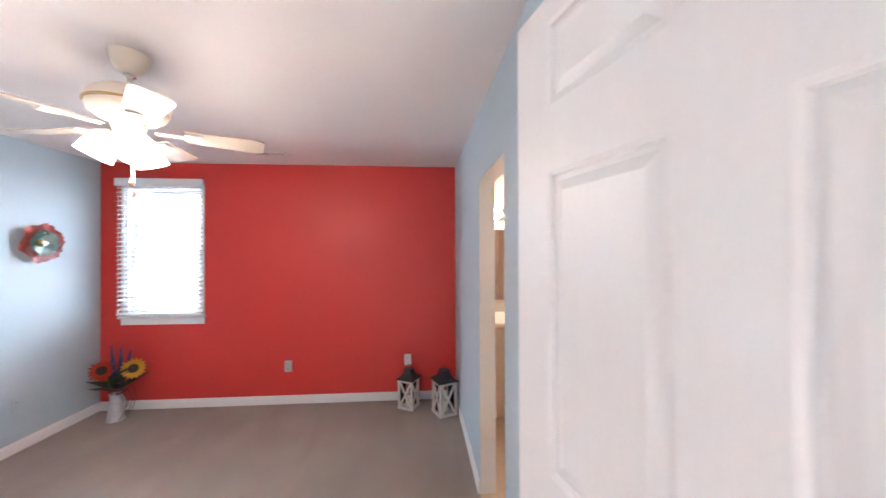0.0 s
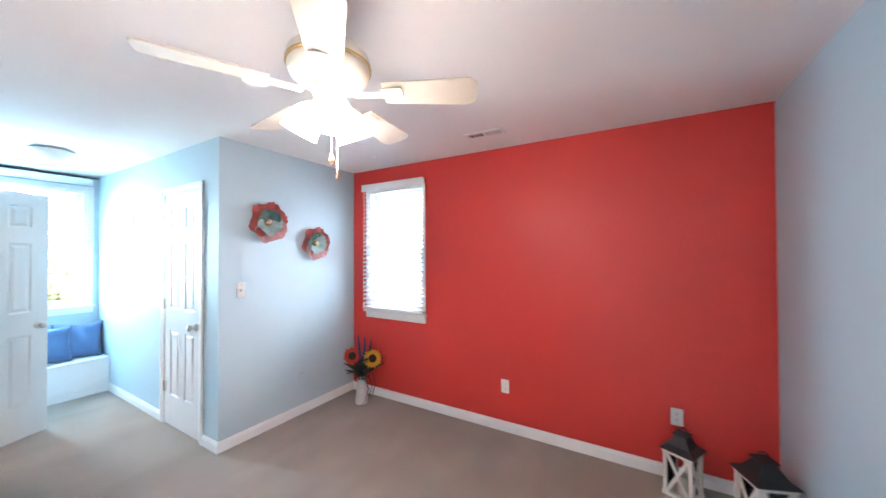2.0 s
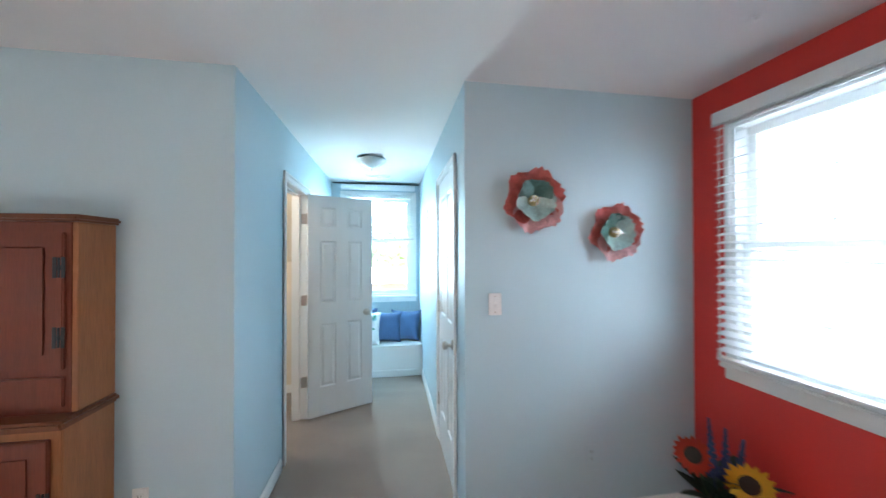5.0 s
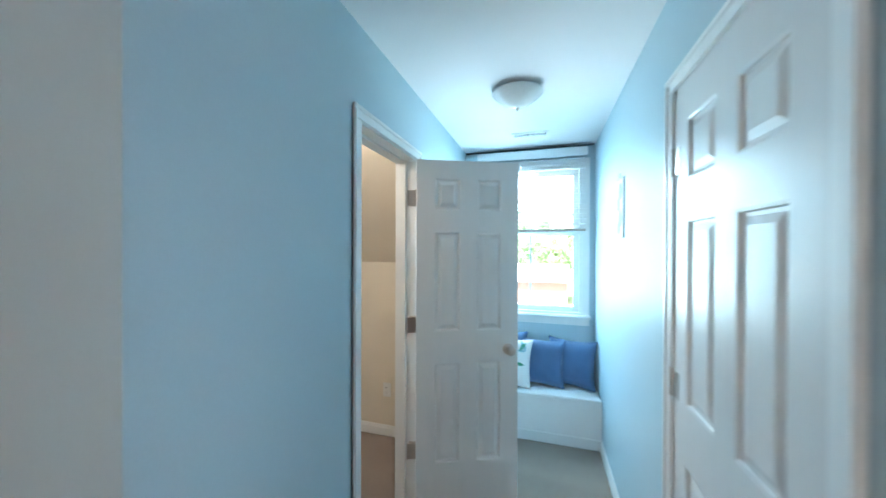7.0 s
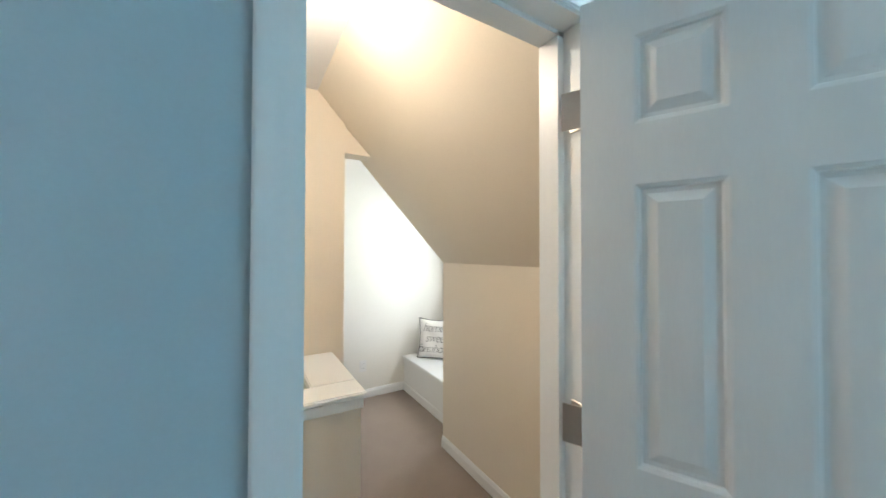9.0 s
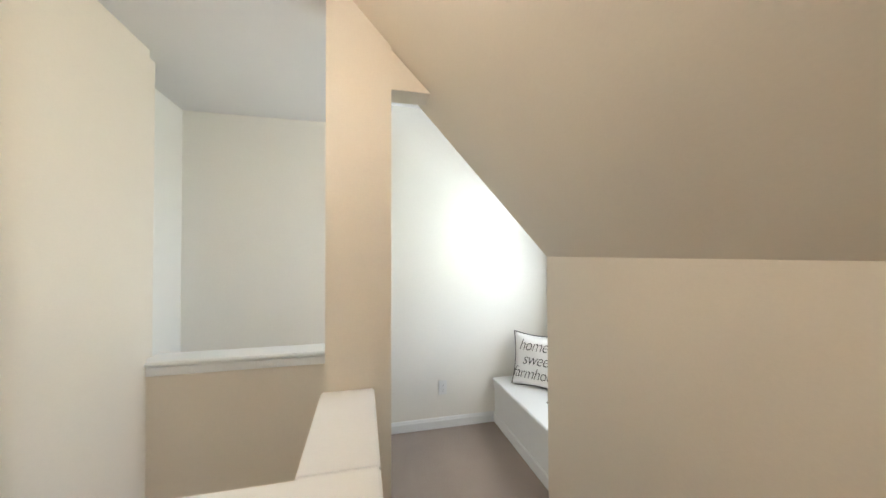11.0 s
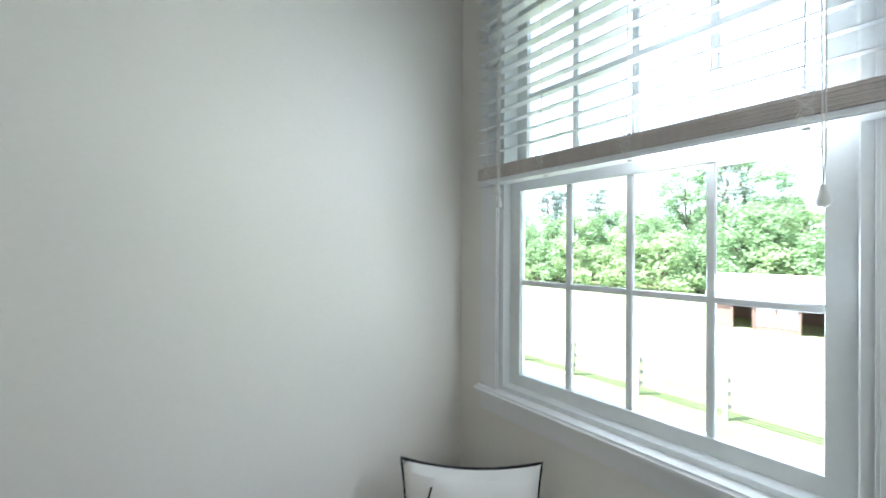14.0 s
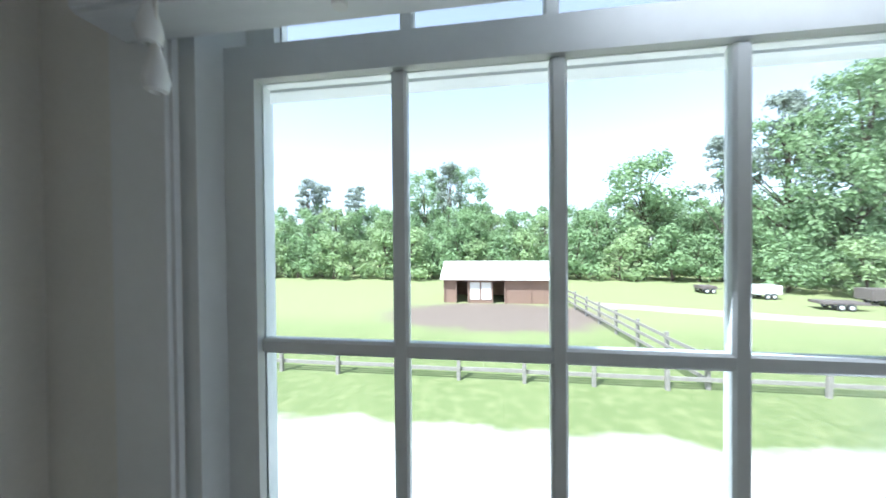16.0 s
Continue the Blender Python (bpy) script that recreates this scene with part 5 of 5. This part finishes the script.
def ground_mat():
    m = bpy.data.materials.new("grass_and_gravel")
    m.use_nodes = True
    nt = m.node_tree
    b = nt.nodes["Principled BSDF"]
    b.inputs["Roughness"].default_value = 0.95
    b.inputs["Specular IOR Level"].default_value = 0.1
    co = nt.nodes.new("ShaderNodeTexCoord")
    sep = nt.nodes.new("ShaderNodeSeparateXYZ")
    nt.links.new(co.outputs["Object"], sep.inputs[0])

    def noise_(scale, detail=5):
        n = nt.nodes.new("ShaderNodeTexNoise")
        n.inputs["Scale"].default_value, n.inputs["Detail"].default_value = scale, detail
        nt.links.new(co.outputs["Object"], n.inputs["Vector"])
        return n.outputs[0]

    def math_(op, a, b_):
        n = nt.nodes.new("ShaderNodeMath")
        n.operation = op
        for k, v in enumerate((a, b_)):
            if isinstance(v, (int, float)):
                n.inputs[k].default_value = v
            else:
                nt.links.new(v, n.inputs[k])
        return n.outputs[0]

    def step(v, a, b_):
        n = nt.nodes.new("ShaderNodeMapRange")
        n.inputs[1].default_value, n.inputs[2].default_value = a, b_
        nt.links.new(v, n.inputs[0])
        return n.outputs[0]

    def mix(f, a, b_):
        n = nt.nodes.new("ShaderNodeMix")
        n.data_type = "RGBA"
        nt.links.new(f, n.inputs[0])
        for k, v in ((6, a), (7, b_)):
            if isinstance(v, tuple):
                n.inputs[k].default_value = (*v, 1)
            else:
                nt.links.new(v, n.inputs[k])
        return n.outputs[2]

    # greens dulled to stand in for haze, far grass painted paler for the glare
    grass = mix(noise_(0.25), (0.13, 0.165, 0.065), (0.19, 0.22, 0.10))
    grass = mix(step(noise_(3.0), 0.45, 0.75), grass, (0.23, 0.25, 0.12))
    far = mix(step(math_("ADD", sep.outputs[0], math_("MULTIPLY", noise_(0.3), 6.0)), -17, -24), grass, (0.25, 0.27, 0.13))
    dx = math_("DIVIDE", math_("ADD", sep.outputs[0], 27.5), 4.5)
    dy = math_("DIVIDE", math_("ADD", sep.outputs[1], 1.0), 7.5)
    rr = math_("ADD", math_("ADD", math_("MULTIPLY", dx, dx), math_("MULTIPLY", dy, dy)), math_("MULTIPLY", noise_(0.6), 1.0))
    dirt = mix(step(rr, 1.7, 1.1), far, mix(noise_(2.0), (0.15, 0.115, 0.095), (0.23, 0.185, 0.155)))
    edge = math_("ADD", sep.outputs[0], math_("MULTIPLY", noise_(0.7), 1.6))
    gravel = mix(noise_(9.0), (0.45, 0.42, 0.39), (0.66, 0.62, 0.58))
    col = mix(step(edge, -13.4, -12.8), dirt, gravel)
    lane = math_("ADD", math_("ADD", sep.outputs[0], math_("MULTIPLY", sep.outputs[1], -0.35)), math_("MULTIPLY", noise_(0.4), 1.2))
    ln = math_("MULTIPLY", step(math_("ABSOLUTE", math_("ADD", lane, 33.5), 0.0), 1.3, 0.8), step(sep.outputs[1], 6.0, 8.0))
    col = mix(ln, col, (0.50, 0.46, 0.40))
    nt.links.new(col, b.inputs["Base Color"])
    return m


gb = bmesh.new()
bmesh.ops.create_grid(gb, x_segments=60, y_segments=60, size=260)
for v in gb.verts:
    r_ = max(0.0, math.hypot(v.co.x, v.co.y) - 60)
    v.co.z = G + 0.02 * r_ * 0.3 * math.sin(v.co.y * 0.02) ** 2
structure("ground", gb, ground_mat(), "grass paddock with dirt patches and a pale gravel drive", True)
# outside skin of the house below the windows
structure("wall_house_outside", box(bmesh.new(), -6.33, -6.285, -2.2, 3.9, G, -0.1), VINYL, "white house siding below the windows")

bn = thing("barn", "low brown run-in barn with a pale metal roof", "barn", pose(-34.0, -0.6, G, 0, 0, 0) @ Matrix.Diagonal((0.92, 0.88, 0.92, 1)))
bw = bmesh.new()
for y0, y1, z0, z1 in ((-4.9, -3.75, 0, 2.15), (-2.75, -0.55, 0, 2.15), (0.45, 4.9, 0, 2.15), (-3.75, -2.75, 1.85, 2.15), (-0.55, 0.45, 1.85, 2.15)):
    box(bw, 2.30, 2.42, y0, y1, z0, z1)
box(bw, -2.42, -2.30, -4.9, 4.9, 0, 2.15)
box(bw, -2.30, 2.30, -4.9, -4.8, 0, 2.3)
box(bw, -2.30, 2.30, 4.8, 4.9, 0, 2.3)
part("wall", bw, BARNW, bn, smooth=False)
rf = bmesh.new()
prof = [(2.85, 1.98), (0, 3.35), (-2.85, 1.98), (-2.85, 2.06), (0, 3.45), (2.85, 2.06)]
sides = [[rf.verts.new((x, y, z)) for x, z in prof] for y in (-5.2, 5.2)]
for k in range(6):
    rf.faces.new((sides[0][k], sides[0][(k + 1) % 6], sides[1][(k + 1) % 6], sides[1][k]))
rf.faces.new(sides[0])
rf.faces.new(sides[1][::-1])
roof = part("roof", rf, BARNR, bn, "pale ribbed metal roof", smooth=False)
rib = finish(rbox(-0.02, 0.02, -0.02, 0.02, -1.55, 1.55, 0.004, 1), "roof_rib", BARNR)
for k in range(21):
    ob = new("roof_rib", rib)
    ob.parent = roof
    ob.matrix_basis = pose(1.425, -5.0 + 0.5 * k, 2.76, 0, -64, 0)
for y0 in (-2.55, -1.55):
    sd_ = part("stall_shutter", rbox(2.42, 2.46, y0, y0 + 0.85, 0.3, 1.75, 0.01), LANTW, bn, "pale weathered stall shutter")
for y in (-4.85, -3.8, -2.7, -0.6, 0.5, 2.7, 4.85):
    part("post", rbox(2.38, 2.50, y - 0.06, y + 0.06, 0, 2.1, 0.01), BARNW, bn)


def fence(name, a, b, n, label):
    th = thing(name, label, "fence", pose(0, 0, G), "paddock fences")
    a, b = Vector((*a, 0)), Vector((*b, 0))
    dv = (b - a) / n
    post = finish(rbox(-0.06, 0.06, -0.06, 0.06, -0.1, 1.25, 0.01, 1), "post", FENCEW)
    L = dv.length
    rail = finish(rbox(0, L, -0.02, 0.02, -0.065, 0.065, 0.006, 1), "rail", FENCEW)
    rz = math.degrees(math.atan2(dv.y, dv.x))
    rr = random.Random(3)
    for k in range(n + 1):
        p = a + dv * k
        ob = new("post", post)
        ob.parent = th
        ob.matrix_basis = pose(p.x, p.y, 0, rr.uniform(-1.5, 1.5), rr.uniform(-1.5, 1.5), rz)
        if k < n:
            for z in (0.35, 0.72, 1.08):
                ob = new("rail", rail)
                ob.parent = th
                ob.matrix_basis = pose(p.x, p.y, z + rr.uniform(-0.02, 0.02), 0, rr.uniform(-0.4, 0.4), rz) @ pose(0, 0.07, 0)
    return th


fence("fence", (-16.9, -26), (-16.9, 30), 26, "weathered grey three-rail paddock fence")
fence("fence", (-17.1, 5.4), (-32, 4.4), 7, "weathered grey three-rail fence running to the barn")


# ---------- trees ----------
def tree_mesh(kind, seed):
    r = random.Random(seed)
    trunk = bmesh.new()
    hgt = {"broad": 10.5, "bush": 6.0, "pine": 15.0, "big": 17.0}[kind]
    pts = [(0.15 * math.sin(k * 1.3 + seed), 0.15 * math.cos(k * 1.7 + seed), hgt * 0.9 * k / 6) for k in range(7)]
    tube(pts, 0.24 if kind != "bush" else 0.14, 8, 0.05, trunk)
    centres = []
    n = {"broad": 34, "bush": 26, "pine": 26, "big": 95}[kind]
    for k in range(n):
        a = r.uniform(0, 6.28)
        if kind == "pine":
            z = hgt * r.uniform(0.60, 0.99)
            rad = (1.08 - z / hgt) * 4.6 * r.uniform(0.35, 1.0) + 0.4
            cs = r.uniform(0.5, 0.95)
        elif kind == "big":
            z = hgt * (0.08 + 0.90 * r.random())
            rad = 5.0 * math.sqrt(max(0.05, 1 - ((z / hgt - 0.42) / 0.60) ** 2)) * r.uniform(0.35, 1.0)
            cs = r.uniform(0.8, 1.5)
        elif kind == "broad":
            z = hgt * (0.20 + 0.78 * r.random() ** 0.9)
            rad = 3.1 * math.sqrt(max(0.05, 1 - ((z / hgt - 0.5) / 0.56) ** 2)) * r.uniform(0.25, 1.0)
            cs = r.uniform(0.8, 1.5)
        else:
            z = hgt * r.uniform(0.12, 0.92)
            rad = 2.6 * math.sqrt(max(0.05, 1 - (z / hgt) ** 2)) * r.uniform(0.2, 1.0)
            cs = r.uniform(0.7, 1.3)
        c = Vector((rad * math.cos(a), rad * math.sin(a), z))
        centres.append((c, cs))
        if k % 2 == 0:
            base = Vector(pts[min(6, int(z / hgt * 6 * 0.8))])
            tube([base, base.lerp(c, 0.5) + Vector((0, 0, 0.2)), c], 0.07, 5, 0.015, trunk)
    verts, faces = [], []
    for c, cs in centres:
        for q in range(95 if kind != "pine" else 70):
            dv = Vector((r.gauss(0, 1), r.gauss(0, 1), r.gauss(0, 0.7 if kind != "pine" else 0.35)))
            dv = dv.normalized() * cs * r.uniform(0.35, 1.05)
            p = c + dv
            nrm = (dv + Vector((r.uniform(-0.6, 0.6), r.uniform(-0.6, 0.6), r.uniform(-0.2, 0.9)))).normalized()
            u = nrm.orthogonal().normalized()
            u = Matrix.Rotation(r.uniform(0, 6.28), 3, nrm) @ u
            w = nrm.cross(u)
            s = r.uniform(0.10, 0.26)
            i = len(verts)
            verts += [p - u * s, p + w * s * 0.55 + nrm * s * 0.15, p + u * s, p - w * s * 0.55 + nrm * s * 0.15]
            faces.append((i, i + 1, i + 2, i + 3))
    me = bpy.data.meshes.new("crown")
    me.from_pydata([tuple(v) for v in verts], [], faces)
    return trunk, me


protos = []
for kind, seed, lm, label in (("broad", 1, LEAF, "leafy broad-crowned tree at the field's edge"), ("broad", 2, LEAF2, "pale green leafy tree at the field's edge"), ("broad", 7, LEAF, "leafy broad-crowned tree at the field's edge"),
                              ("bush", 3, LEAF2, "low leafy tree in the hedge line"), ("bush", 4, LEAF, "low leafy tree in the hedge line"), ("big", 8, LEAF, "large leafy tree beside the lane"), ("big", 9, LEAF, "large leafy tree beside the lane"), ("pine", 5, PINELEAF, "tall open-crowned pine tree"), ("pine", 6, PINELEAF, "tall open-crowned pine tree")):
    th = thing("tree", label, "tree", pose(-60, -60 + seed * 6, G), "trees round the paddock")
    tr, me = tree_mesh(kind, seed)
    part("trunk", tr, BARK, th)
    me.materials.append(lm)
    cr = new("crown", me)
    cr.parent = th
    protos.append((kind, th))
rnd = random.Random(21)
B = [p for k, p in protos if k == "broad"]
S = [p for k, p in protos if k == "bush"]
P = [p for k, p in protos if k == "pine"]
L = [p for k, p in protos if k == "big"]


def plant(p, x, y, s):
    m = pose(x, y, G, 0, 0, rnd.uniform(0, 360))
    ob = copy_thing(p, m)
    ob.scale = (s * rnd.uniform(0.92, 1.08), s * rnd.uniform(0.92, 1.08), s)


for k in range(34):
    y = -62 + k * 3.3 + rnd.uniform(-1, 1)
    plant(rnd.choice(S), -50 + rnd.uniform(-1.2, 1.5), y, rnd.uniform(0.85, 1.2))
for k in range(36):
    y = -64 + k * 3.2 + rnd.uniform(-1.2, 1.2)
    plant(rnd.choice(B), -55 + rnd.uniform(-2, 2), y, rnd.uniform(0.78, 1.05))
for k in range(28):
    y = -64 + k * 4.2 + rnd.uniform(-1.5, 1.5)
    plant(rnd.choice(B), -61 + rnd.uniform(-2, 2), y, rnd.uniform(0.92, 1.12))
for x, y, s in ((-57, -31, 1.05), (-56, -7.5, 1.12), (-50, 26.4, 1.15), (-46, 30, 1.35), (-60, -45, 0.95)):
    plant(rnd.choice(P), x, y, s)
plant(B[0], -55, 19.5, 1.6)
for x, y, s in ((-46, 30, 1.08), (-41, 32, 1.2), (-36, 33, 1.2), (-44, 38, 1.2), (-32, 37, 1.15), (-37, 43, 1.2)):
    plant(rnd.choice(L), x, y, s)
for x, y, s in ((-36, 27.5, 0.8), (-40, 25.5, 0.9), (-33, 30, 0.8), (-31, 27.5, 0.7)):
    plant(rnd.choice(S), x, y, s)


# ---------- parked things by the lane ----------
def trailer(x, y, rz, L, hh, material, label):
    th = thing("flatbed_trailer", label, "trailer", pose(x, y + 2.2, G, 0, 0, rz) @ Matrix.Diagonal((0.72, 0.72, 0.72, 1)), "trailers by the lane")
    part("bed", rbox(-L / 2, L / 2, -0.9, 0.9, 0.55, 0.55 + hh, 0.04), material, th)
    part("drawbar", tube([(L / 2, 0, 0.55), (L / 2 + 1.1, 0, 0.5)], 0.05, 8), VEHD, th)
    for sx in (-0.35, 0.35):
        for sy in (-1, 1):
            w = part("wheel", lathe([(0.0, -0.09), (0.30, -0.09), (0.34, -0.05), (0.34, 0.05), (0.30, 0.09), (0.0, 0.09)], 20, pose(sx, sy * 0.95, 0.34, 90)), RUBBER, th)
            part("rim", lathe([(0, -0.095), (0.17, -0.095), (0.17, 0.095), (0, 0.095)], 16, pose(sx, sy * 0.95, 0.34, 90)), VEHW, w)
    return th


trailer(-31.5, 19.5, 80, 3.4, 0.25, VEHD, "dark flatbed trailer parked on the grass")
trailer(-36.0, 18.3, 95, 2.6, 1.0, VEHW, "white covered trailer parked by the lane")
trailer(-33.5, 24.0, 88, 3.2, 1.1, VEHD, "dark red covered trailer parked under the trees")
trailer(-39.0, 15.8, 90, 1.8, 0.4, VEHD, "small dark cart standing in the grass")

# pale sky haze beyond the bedroom window
hz = bpy.data.materials.new("pale_sky_haze")
hz.use_nodes = True
hb_ = hz.node_tree.nodes["Principled BSDF"]
hb_.inputs["Base Color"].default_value = (0.4, 0.43, 0.46, 1)
hb_.inputs["Emission Color"].default_value = (0.86, 0.95, 1.0, 1)
hb_.inputs["Emission Strength"].default_value = HAZE
structure("backdrop", box(bmesh.new(), -10.5, 5, 9.0, 9.05, -3, 7.5), hz, "pale bright sky backdrop beyond the bedroom window")
